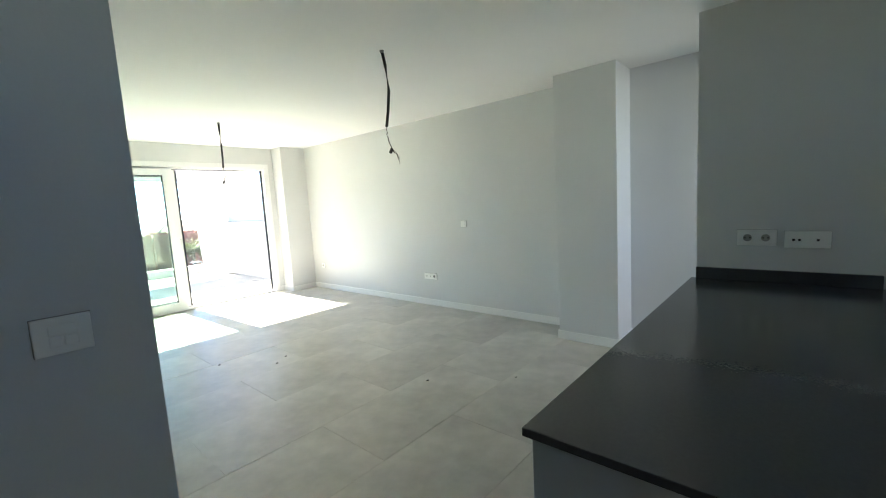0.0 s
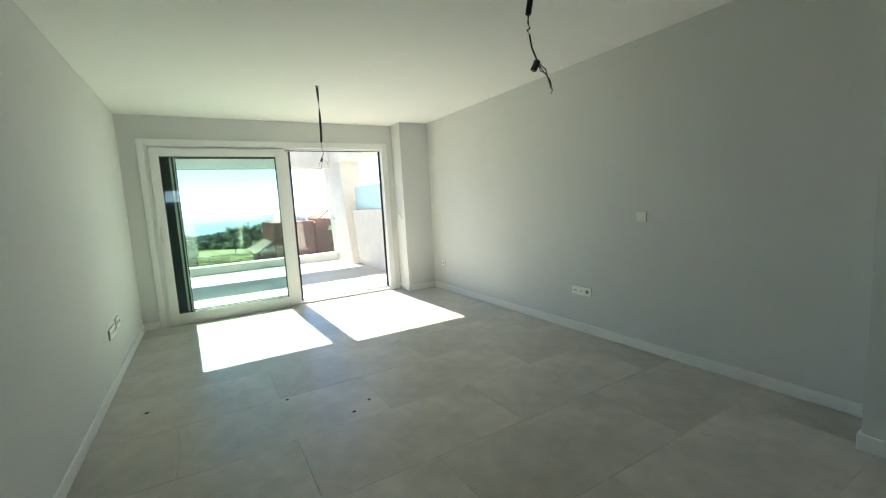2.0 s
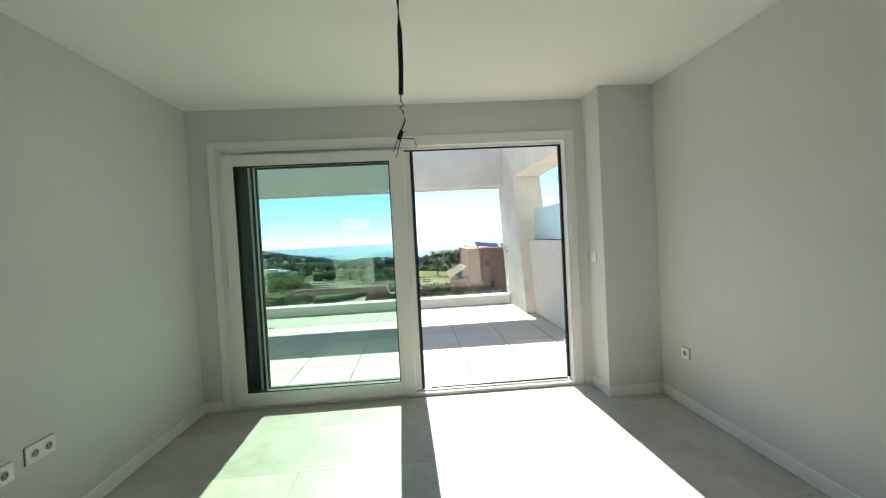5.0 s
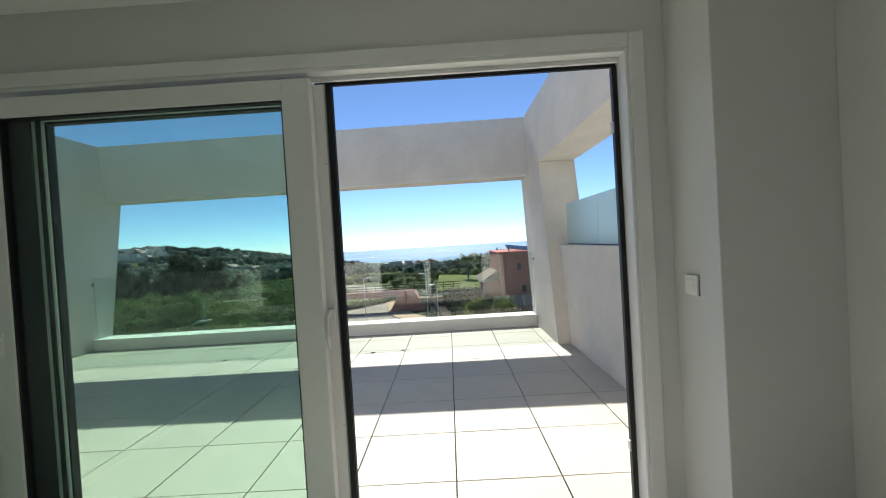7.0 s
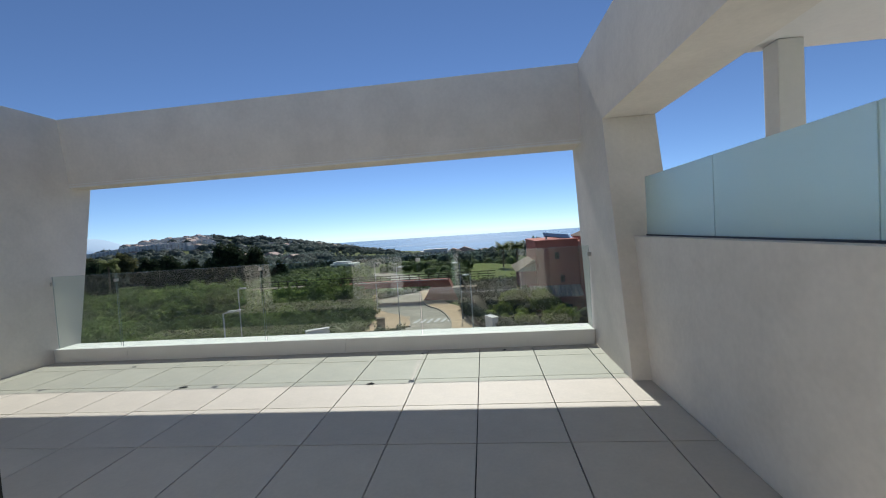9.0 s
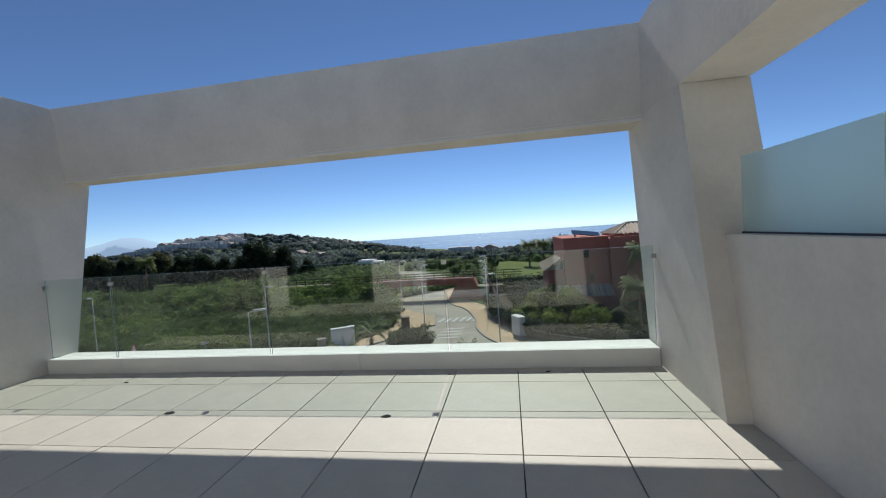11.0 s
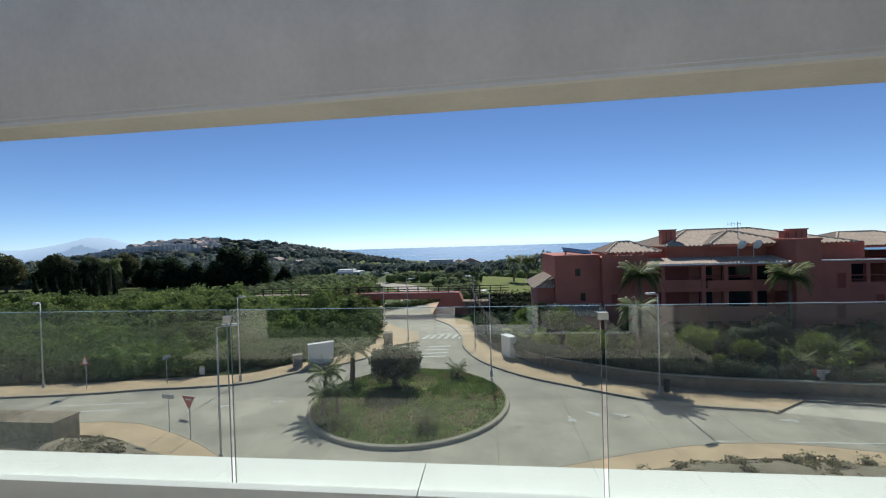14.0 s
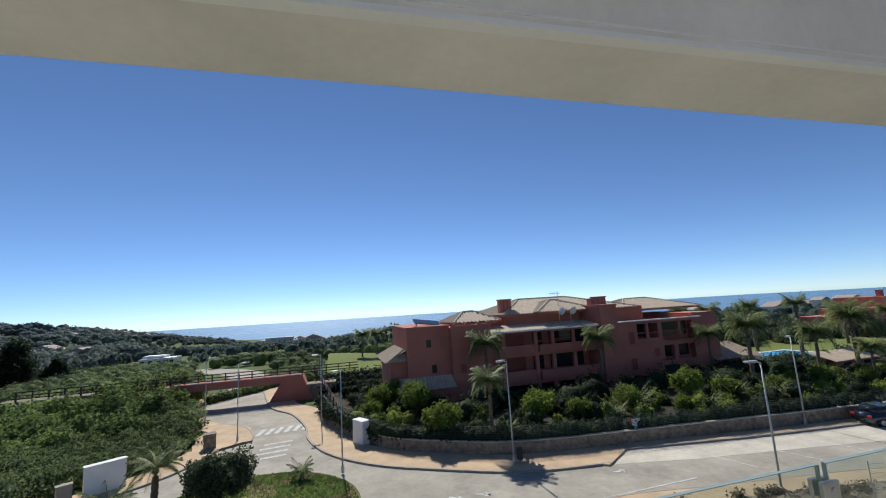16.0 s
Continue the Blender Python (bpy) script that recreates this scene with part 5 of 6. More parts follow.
tube(bm, (0, 0, 0.12), (0, 0, 0.85), 0.19, 0.22, 14)
part("body", bm, M_FENCE, bin_t)
bm = bmesh.new()
tube(bm, (0, 0, 0.852), (0, 0, 0.92), 0.235, 0.20, 14)
part("rim", bm, M_FENCE, bin_t)
bm = bmesh.new()
tube(bm, (0, 0, 0), (0, 0, 0.119), 0.05, 0.05, 8)
part("foot", bm, M_FENCE, bin_t)
fence = thing("garden_fence", "dark green mesh fence on the garden wall", "fence")
lineF = [tuple(p) for p in WALL if p[0] < 60]
acc, last = 0.0, None
for p in lineF:
    if last is not None:
        acc += math.dist(p, last)
    if last is None or acc > 2.2:
        part("fence_post", boxes((p[0] - 0.03, p[0] + 0.03, p[1] + 0.14, p[1] + 0.20, GZ + 1.0555, GZ + 2.1)), M_FENCE, fence)
        acc = 0.0
    last = p
for z in (1.1, 1.22, 1.34, 1.46, 1.58, 1.70, 1.82, 1.94, 2.08):
    ribbon("fence_wire", lineF, 0.16, 0.18, GZ + z, GZ + z + 0.02, M_FENCE, "", "", holder=fence)
blobs = [(p[0] + RNG.uniform(-0.3, 0.3), p[1] + 0.7 + RNG.uniform(0, 0.4), GZ + 1.2, 0.75, 0.5, RNG.uniform(0.55, 0.95)) for p in lineF]
blobs += [((p[0] + q[0]) / 2, (p[1] + q[1]) / 2 + 0.7, GZ + 1.15, 0.8, 0.5, RNG.uniform(0.5, 0.9)) for p, q in zip(lineF, lineF[1:])]
tagged(new("fence_hedge", leaf_cloud("fence_hedge", blobs, 150, 0.10, L_DARK)), "dark green creeper hedge behind the garden fence", "hedge", kind="stuff")
blobs = []
for _ in range(170):
    x = RNG.uniform(0, 62)
    yw = np.interp(x, [0, 3, 6.4, 10.6, 18.4, 34.5, 62], [39.5, 36, 33, 31.8, 30.4, 27.8, 23.5])
    y = yw + RNG.uniform(0.8, 11)
    r = RNG.uniform(0.5, 1.1)
    blobs.append((x, y, GZ + 0.6 + 0.6 * r, r, r, r * RNG.uniform(0.7, 1.3)))
dark = blobs[:110] + [(RNG.uniform(-0.5, 5.5), y, GZ + 1.2, 1.0, 1.0, RNG.uniform(0.7, 1.1)) for y in np.arange(44, 60, 0.6)]
tagged(new("garden_planting", leaf_cloud("garden_planting", dark, 260, 0.12, L_DARK)), "dense dark green planting in the apartment garden", "plants", kind="stuff")
tagged(new("garden_planting_bright", leaf_cloud("garden_planting_bright", blobs[110:], 260, 0.10, L_BRIGHT)), "bright green mixed planting in the apartment garden", "plants", kind="stuff")
gs = thing("gate_sign", "small white and red notice on the garden fence", "sign", (21.0, 28.55, GZ + 1.35))
part("board", boxes((-0.4, 0.4, -0.03, 0, -0.4, 0.4), bevel=0.01), M_WHITE, gs)
part("red_band", boxes((-0.62, -0.42, -0.03, 0, -0.4, 0.5)), M_SIGNRED, gs)


# ---- apartment building ----
def tile_slope(bm, a, b, c, d, n):
    """Ribbed roof slope: a-b along the eave, d-c along the ridge."""
    a, b, c, d = (Vector(p) for p in (a, b, c, d))
    nrm = (b - a).cross(d - a).normalized()
    prev = None
    for i in range(2 * n + 1):
        t = i / (2 * n)
        h = nrm * (0.15 if i % 2 else 0.0)
        row = (bm.verts.new(a.lerp(b, t) + h), bm.verts.new(d.lerp(c, t) + h))
        if prev:
            bm.faces.new((prev[0], row[0], row[1], prev[1]))
        prev = row


def hip_slope(bm, a, b, c, d, n):
    """Tile ribs straight up a slope from the eave a-b, cut off at the hips to the ridge d-c."""
    a, b, c, d = (Vector(p) for p in (a, b, c, d))
    along = b - a
    nrm = along.cross(d - a).normalized()
    u0, u1 = (d - a).dot(along) / along.length_squared, (c - a).dot(along) / along.length_squared
    rise = d - a - along * u0
    prev = None
    for i in range(2 * n + 1):
        t = i / (2 * n)
        f = min(1.0, t / max(u0, 1e-6), (1 - t) / max(1 - u1, 1e-6))
        p = a + along * t + nrm * (0.16 if i % 2 else 0.0)
        row = (bm.verts.new(p), bm.verts.new(p + rise * f))
        if prev:
            bm.faces.new((prev[0], row[0], row[1], prev[1]))
        prev = row


def hip_roof(parent, x0, x1, y0, y1, z, h, rx0, rx1):
    ym = (y0 + y1) / 2
    bm = bmesh.new()
    A, B, C, D, R0, R1 = (x0, y0, z), (x1, y0, z), (x1, y1, z), (x0, y1, z), (rx0, ym, z + h), (rx1, ym, z + h)
    hip_slope(bm, A, B, R1, R0, int((x1 - x0) / 0.5))
    hip_slope(bm, C, D, R0, R1, int((x1 - x0) / 0.5))
    hip_slope(bm, D, A, R0, R0, int((y1 - y0) / 0.5))
    hip_slope(bm, B, C, R1, R1, int((y1 - y0) / 0.5))
    for p, q in ((A, R0), (B, R1), (R0, R1), (D, R0), (C, R1)):
        tube(bm, Vector(p) + Vector((0, 0, 0.08)), Vector(q) + Vector((0, 0, 0.1)), 0.14, 0.14, 6)
    r = part("roof", bm, M_ROOF, parent, "brown clay tile hip roof")
    part("eave_board", boxes((x0 + 0.1, x1 - 0.1, y0 + 0.1, y1 - 0.1, z - 0.25, z - 0.02)), M_RED, r)
    return r


def chimney(parent, x0, x1, y, z0, z1):
    c = part("chimney", boxes((x0, x1, y, y + 0.9, z0, z1 - 0.15), bevel=0.02), M_RED, parent)
    part("chimney_cap", boxes((x0 - 0.08, x1 + 0.08, y - 0.08, y + 0.98, z1 - 0.15, z1), bevel=0.02), M_RED, c)
    for k in (0.33, 0.66):
        x = x0 + (x1 - x0) * k
        part("flue_slot", boxes((x - 0.07, x + 0.07, y - 0.012, y + 0.05, z0 + 0.2, z1 - 0.25)), M_REDDARK, c)


def flat_window(parent, x0, x1, z0, z1, y, shutter=False):
    w = part("window", boxes((x0 - 0.08, x1 + 0.08, y - 0.06, y - 0.002, z0 - 0.08, z0), (x0 - 0.08, x1 + 0.08, y - 0.06, y - 0.002, z1, z1 + 0.08),
                             (x0 - 0.08, x0, y - 0.06, y - 0.002, z0, z1), (x1, x1 + 0.08, y - 0.06, y - 0.002, z0, z1)), M_RED, parent)
    part("shutter" if shutter else "pane", boxes((x0, x1, y - 0.03, y - 0.004, z0, z1)), M_REDDARK if shutter else M_WINDOW, w)


apt = thing("apartment_building", "three-storey terracotta red apartment building with tiled roofs and balconies", "building", (0, 0, 0))
Y = 48.0
part("wall", boxes((6.5, 11.7, Y, 60, -10, -0.6), bevel=0.03), M_RED, apt)
part("wall", boxes((11.702, 16.6, Y - 0.9, 60, -10, -0.75), bevel=0.03), M_RED, apt)
part("wall", boxes((4.6, 6.498, Y + 1.0, 58, -10, -4.15), bevel=0.03), M_RED, apt)
part("parapet", boxes((6.4, 11.68, Y - 0.1, 60.1, -0.6, -0.4), bevel=0.03), M_RED, apt)
for x in (11.8, 13.4, 15.0, 16.2):
    part("merlon", boxes((x, x + 0.4, Y - 0.95, Y - 0.5, -0.75, -0.3), bevel=0.02), M_RED, apt)
part("parapet", boxes((11.702, 16.65, Y - 0.96, Y - 0.6, -0.75, -0.55), bevel=0.03), M_RED, apt)
bm = bmesh.new()
tile_slope(bm, (3.9, Y + 0.6, -4.25), (3.9, 58.5, -4.25), (6.5, 58.5, -3.0), (6.5, Y + 0.6, -3.0), 18)
tile_slope(bm, (3.9, Y + 0.5, -4.3), (6.5, Y + 0.5, -4.3), (6.5, Y + 1.6, -3.0), (6.3, Y + 1.6, -3.0), 7)
bmesh.ops.recalc_face_normals(bm, faces=bm.faces)
part("lean_to_roof", bm, M_ROOF, apt)
bm = bmesh.new()
tile_slope(bm, (5.0, Y - 2.2, -7.3), (11.7, Y - 2.2, -7.3), (11.7, Y - 0.05, -6.2), (5.4, Y - 0.05, -6.2), 16)
part("porch_roof", bm, M_ROOF, apt)
part("porch_wall", boxes((5.2, 11.68, Y - 2.0, Y - 0.01, -10, -7.35)), M_RED, apt)
flat_window(apt, 8.78, 9.36, -2.87, -1.99, Y)
flat_window(apt, 9.34, 9.91, -5.82, -4.88, Y)
flat_window(apt, 9.6, 10.3, -9.2, -8.2, Y - 2.0)
flat_window(apt, 12.6, 13.3, -6.0, -5.0, Y - 0.9, True)
# recessed balconies of the middle part
part("back_wall", boxes((16.6, 31.9, Y + 2.2, 60, -10, -1.6)), M_RED, apt)
for z0, z1 in ((-4.95, -4.55), (-8.35, -7.95)):
    part("floor_slab", boxes((16.602, 31.9, Y - 0.1, Y + 2.198, z0, z1), bevel=0.02), M_RED, apt)
for z0, z1 in ((-4.548, -3.55), (-7.948, -6.65)):
    part("balcony_parapet", boxes((16.602, 22.7, Y - 0.1, Y + 0.1, z0, z1), bevel=0.02), M_RED, apt)
    part("balcony_parapet", boxes((23.3, 31.9, Y - 0.4, Y - 0.2, z0, z1 - 0.1), bevel=0.02), M_RED, apt)
for x in (18.6, 23.0, 25.4, 28.4):
    for z0, z1 in ((-10, -8.352), (-7.946, -4.952), (-4.546, -1.9)):
        part("column", boxes((x - 0.24, x + 0.24, Y - 0.06, Y + 0.4, z0, z1), bevel=0.03), M_RED, apt)
for x0, x1 in ((18.9, 22.7), (23.3, 25.1), (25.7, 28.1)):
    for z in (-3.35, -3.15):
        part("balcony_rail", boxes((x0, x1, Y + 0.0, Y + 0.08, z - 0.04, z + 0.04)), M_REDDARK, apt, "dark red balcony rail")
for x0, x1, z0, z1, sh in ((19.2, 22.4, -7.0, -5.1, True), (23.5, 25.0, -7.0, -5.2, False), (26.0, 31.0, -7.0, -5.2, False), (19.0, 22.4, -4.0, -2.2, True),
                           (23.6, 25.0, -4.0, -2.2, False), (26.0, 31.2, -4.0, -2.3, False), (19.2, 22.6, -10, -8.6, False), (23.6, 31.0, -10, -8.6, False)):
    flat_window(apt, x0, x1, z0, z1, Y + 2.2, sh)
bm = bmesh.new()
tile_slope(bm, (16.4, Y - 0.7, -1.75), (32.0, Y - 0.7, -1.75), (32.0, Y + 2.6, -1.2), (16.4, Y + 2.6, -1.2), 36)
part("canopy_roof", bm, M_ROOF, apt)
part("canopy_edge", boxes((16.4, 32.0, Y - 0.72, Y - 0.62, -1.86, -1.70)), M_WHITE, apt, "pale canopy edge")
part("canopy_beam", boxes((16.602, 31.9, Y - 0.4, Y, -2.05, -1.86)), M_RED, apt)
part("wall", boxes((31.9, 34.45, Y - 1.2, 58, -10, 0.62), bevel=0.03), M_RED, apt)
part("tower_cap", boxes((31.8, 34.55, Y - 1.3, 50.5, 0.62, 0.85), bevel=0.03), M_RED, apt)
# right part
YR = Y
part("wall", boxes((34.452, 38.3, YR, 60, -10, -1.75), bevel=0.03), M_RED, apt)
part("wall", boxes((41.7, 42.4, YR, 60, -10, -1.95)), M_RED, apt)
part("wall", boxes((38.302, 41.698, YR, 60, -10, -4.15)), M_RED, apt)
part("back_wall", boxes((38.302, 41.698, YR + 2.2, 60, -4.15, -1.95)), M_RED, apt)
part("lintel", boxes((38.302, 49.2, YR - 0.02, YR + 2.2, -2.1, -1.75)), M_RED, apt)
part("coping", boxes((34.4, 49.3, YR - 0.1, YR + 0.3, -1.748, -1.62)), M_WHITE, apt, "pale coping")
part("back_wall", boxes((42.402, 49.2, YR + 2.4, 60, -10, -1.95)), M_RED, apt)
for z0, z1 in ((-5.3, -4.62), (-8.4, -7.3)):
    part("balcony_parapet", boxes((42.402, 49.2, YR, YR + 0.2, z0, z1), bevel=0.02), M_RED, apt)
    part("floor_slab", boxes((42.402, 49.2, YR + 0.201, YR + 2.39, z0, z0 + 0.35)), M_RED, apt)
part("column", boxes((44.1, 44.8, YR + 0.02, YR + 0.5, -10, -5.301)), M_RED, apt)
for x in (40.0, 45.4):
    part("column", boxes((x - 0.2, x + 0.2, YR + 0.02, YR + 0.4, -4.6 if x > 42 else -4.149, -2.101)), M_RED, apt)
for x0, x1 in ((38.3, 39.8), (40.2, 41.7), (42.4, 45.2), (45.6, 49.2)):
    part("balcony_rail", boxes((x0, x1, YR + 0.03, YR + 0.1, -3.45, -3.3)), M_REDDARK, apt, "dark red balcony rail")
for x0, x1, z0, z1 in ((42.8, 48.8, -4.2, -2.3), (42.8, 48.8, -7.2, -5.5), (44.9, 48.7, -10, -8.5), (38.7, 41.4, -4.0, -2.3)):
    flat_window(apt, x0, x1, z0, z1, YR + (2.4 if x0 > 42 else 2.2))
for x0, x1, z0, z1 in ((36.9, 37.7, -4.75, -3.1), (36.8, 37.7, -8.1, -6.6), (40.7, 41.5, -6.6, -5.5)):
    flat_window(apt, x0, x1, z0, z1, YR, True)
part("wall", boxes((49.202, 53.8, YR + 1.5, 62, -10.5, -1.2), bevel=0.03), M_RED, apt)
part("wall", boxes((53.802, 60.5, YR + 2.5, 58, -11.5, -8.0)), M_RED, apt)
bm = bmesh.new()
tile_slope(bm, (52.0, YR + 0.8, -8.3), (61.0, YR + 0.8, -8.3), (60.0, YR + 5.5, -6.4), (53.0, YR + 5.5, -6.4), 22)
part("porch_roof", bm, M_ROOF, apt)
part("penthouse_wall", boxes((20.5, 42.5, 51.5, 63, -1.75, 0.3)), M_RED, apt)
hip_roof(apt, 12.9, 19.3, 50.0, 57.5, -0.35, 1.25, 15.4, 16.8)
hip_roof(apt, 20.0, 41.0, 50.5, 64.5, 0.2, 2.0, 25.5, 33.5)
hip_roof(apt, 24.5, 33.5, 49.6, 58.0, 0.32, 1.5, 28.6, 29.4)
hip_roof(apt, 42.0, 57.0, 55.0, 67.0, -0.4, 1.7, 47.0, 51.5)
chimney(apt, 20.4, 22.1, 52.6, -0.5, 2.35)
chimney(apt, 33.2, 35.0, 49.5, 0.0, 1.95)
chimney(apt, 32.2, 32.9, 49.0, 0.85, 1.75)
pan = boxes((-1.7, 1.7, -0.9, 0.9, -0.05, 0.05), bevel=0.01)
bmesh.ops.transform(pan, matrix=pose(9.6, 51.0, 0.0, 15, 8, 0), verts=pan.verts)
part("solar_panel", pan, M_WINDOW, apt, "dark tilted solar panel")
part("tank_stand", boxes((8.2, 8.4, 50.9, 51.1, -0.4, 0.1), (10.8, 11.0, 50.9, 51.1, -0.4, -0.2)), M_LAMP, apt)
bm = bmesh.new()
tube(bm, (28.6, 51.3, -1.2), (28.6, 51.3, 3.0), 0.04)
tube(bm, (27.4, 51.3, 2.75), (29.0, 51.3, 2.75), 0.025)
for x in (27.5, 27.9, 28.2, 28.9):
    tube(bm, (x, 51.3, 2.5), (x, 51.3, 3.0), 0.015)
part("aerial", bm, M_LAMP, apt, "thin rooftop television aerial")
for x in (27.7, 29.4):
    bm = bmesh.new()
    bmesh.ops.create_uvsphere(bm, u_segments=16, v_segments=8, radius=0.75, matrix=pose(0, 0, 0))
    bmesh.ops.delete(bm, geom=[v for v in bm.verts if v.co.z > -0.30], context='VERTS')
    bmesh.ops.transform(bm, matrix=pose(x, 49.6, 0.45, -70, 0, 10), verts=bm.verts)
    part("satellite_dish", bm, M_WHITE, apt, "pale satellite dish", smooth=True)
    bm = bmesh.new()
    tube(bm, (x, 49.7, -1.4), (x, 49.8, 0.5), 0.04)
    part("dish_mast", bm, M_LAMP, apt)

# red house, garden hut and pool further along
h2 = thing("villa", "orange-red villa with a tiled roof among palms", "house", (122, 68, -1.5))
part("wall", boxes((0, 12, 0, 12, -12.5, -2.9), bevel=0.03), M_RED, h2)
part("wall", boxes((6, 12, 1.0, 12, -2.898, -0.4), bevel=0.03), M_RED, h2)
part("wall", boxes((-9, -0.002, 1.5, 11, -12.5, -4.4), bevel=0.03), M_RED, h2)
for x0 in (-7, -3, 2, 6, 11):
    for z in (-11, -7.4):
        flat_window(h2, x0, x0 + 1.4, z, z + 1.7, 0.0 if x0 > 0 else 1.5)
chimney(h2, 8, 9.4, 3, -0.4, 1.2)
hut = thing("garden_hut", "red garden hut with a tan tiled roof by the pool", "hut", (61.5, 40.0, -10.4))
part("wall", boxes((0, 7, 0, 4, 0, 2.2)), M_RED, hut)
bm = bmesh.new()
tile_slope(bm, (-0.6, -0.7, 2.1), (7.6, -0.7, 2.1), (7.6, 2.6, 2.9), (-0.6, 2.6, 2.9), 20)
part("roof", bm, M_ROOF, hut)
for x0 in (1.6, 5.4):
    part("opening", boxes((x0, x0 + 1.4, -0.03, 0.02, 0, 1.8)), M_WINDOW, hut)
pool = thing("swimming_pool", "bright blue swimming pool with a pale rim", "pool", (68, 50, -9.55))
part("rim", boxes((-6, 9, -5, -4.4, -0.1, 0.12), (-6, 9, 7, 7.6, -0.1, 0.12), (-6, -5.4, -4.4, 7, -0.1, 0.12), (8.4, 9, -4.4, 7, -0.1, 0.12), bevel=0.02), M_WHITE, pool)
part("water", boxes((-5.398, 8.398, -4.398, 6.998, -0.1, 0.05)), M_POOL, pool)
sheet("pool_lawn", [(60.5, 46.5), (105, 46.5), (105, 62.5), (130, 95), (62, 95)], GZ - 0.02, M_GRASS, "green pool lawn", "lawn", thick=3.5)


blobs = []
for _ in range(150):
    x, y = RNG.uniform(59, 122), RNG.uniform(64, 100)
    if 66 < x < 78 and y < 70:
        continue
    r = RNG.uniform(1.2, 2.6)
    blobs.append((x, y, GZ - 0.3 + r * 0.7, r, r, r * RNG.uniform(0.8, 1.3)))
blobs += [(RNG.uniform(52, 100), RNG.uniform(41.5, 45.5), GZ + 0.3, 1.3, 1.2, RNG.uniform(1.0, 2.0)) for _ in range(46)]
tagged(new("pool_planting", leaf_cloud("pool_planting", blobs, 420, 0.24, L_OLIVE)), "mixed green trees and bushes around the pool lawn", "trees", kind="stuff")
fan = palm("tall fan palm with a round dense head behind the apartments", 8.6, 0.22, 2.0, 70, 26, 0.7)
tagged(fan, group="tall garden palms")
plant(fan, 68.5, 48.6, -10.0, 0, 1.05)
for x, y, s, r in ((74.0, 60.0, 1.0, 80), (63.0, 66.0, 1.02, 140), (70.0, 38.0, 0.9, 200), (59.5, 62.0, 0.98, 30), (78.0, 41.0, 0.92, 260)):
    plant_copy(fan, x, y, -10.0, r, s)


# ---- street furniture ----
def street_lamp(x, y, z, rz, h=7.0):
    t = thing("street_lamp", "tall slim grey street lamp with one flat head", "street lamp", (x, y, z), rz, "street lamps")
    bm = bmesh.new()
    tube(bm, (0, 0, 0), (0, 0, h), 0.06, 0.038, 10)
    part("pole", bm, M_LAMP, t, smooth=True)
    part("base_box", boxes((-0.085, 0.085, -0.085, 0.085, 0, 0.5), bevel=0.02), M_LAMP, t)
    bm = bmesh.new()
    tube(bm, (0, 0, h - 0.03), (0.35, 0, h + 0.06), 0.035, 0.03, 8)
    part("arm", bm, M_LAMP, t)
    bm = boxes((0.25, 0.95, -0.13, 0.13, h + 0.03, h + 0.13), bevel=0.03)
    head = part("lamp_head", bm, M_LAMP, t)
    part("lens", boxes((0.35, 0.88, -0.1, 0.1, h + 0.012, h + 0.028)), M_PLASTIC, head)


for x, y, rz in ((-15.2, 17.8, 25), (-22.0, 30.0, -20), (10.3, 28.1, 200), (-1.3, 31.6, 230), (-3.1, 46.0, 200), (-10.6, 43.9, 0), (-15.9, 53.6, 0), (21.3, 18.0, 170), (35.0, 26.0, 200), (-38.0, 28.0, -60)):
    street_lamp(x, y, GZ + 0.1, rz)


def road_sign(x, y, z, rz, kind, label):
    t = thing("road_sign", label, "road sign", (x, y, z), rz)
    bm = bmesh.new()
    tube(bm, (0, 0, 0), (0, 0, 2.55 if kind == "yield" else 2.3), 0.03, 0.03, 8)
    part("post", bm, M_LAMP, t)
    if kind == "plate":
        part("plate", boxes((-0.42, 0.42, -0.06, -0.03, 2.05, 2.3), bevel=0.01), M_LAMP, t)
        return
    s = -1 if kind == "yield" else 1
    zc = 2.25
    for name, r, y0, m in ((("plate", 0.58, -0.055, M_WHITE), ("face", 0.52, -0.062, M_SIGNRED)) if kind == "yield" else (("plate", 0.55, -0.055, M_SIGNRED), ("face", 0.36, -0.062, M_WHITE))):
        bm = bmesh.new()
        prism(bm, [(r * math.sin(k * 2.0944), zc + s * r * math.cos(k * 2.0944)) for k in range(3)], "y", y0, y0 + 0.02)
        part(name, bm, m, t)
    if kind == "yield":
        part("text_bar", boxes((-0.22, 0.22, -0.066, -0.0625, zc + 0.05, zc + 0.12)), M_WHITE, t, "white band of unreadable lettering")


road_sign(-18.7, 20.1, GZ + 0.14, -10, "yield", "red and white give-way sign on a grey post")
road_sign(-20.7, 20.9, GZ + 0.14, -5, "plate", "grey sign plate on a post")
road_sign(-33.8, 27.8, GZ + 0.14, -10, "warn", "red and white triangular warning sign")
road_sign(-28.0, 29.3, GZ + 0.14, 90, "plate", "grey sign plate seen edge-on")
bol = thing("bollard", "short pale utility bollard on the footway", "bollard", (-26.6, 31.6, GZ + 0.14))
part("post", boxes((-0.18, 0.18, -0.12, 0.12, 0, 0.65), bevel=0.03), M_WHITE, bol)
part("cap", boxes((-0.2, 0.2, -0.14, 0.14, 0.652, 0.72), bevel=0.02), M_PAVE, bol)


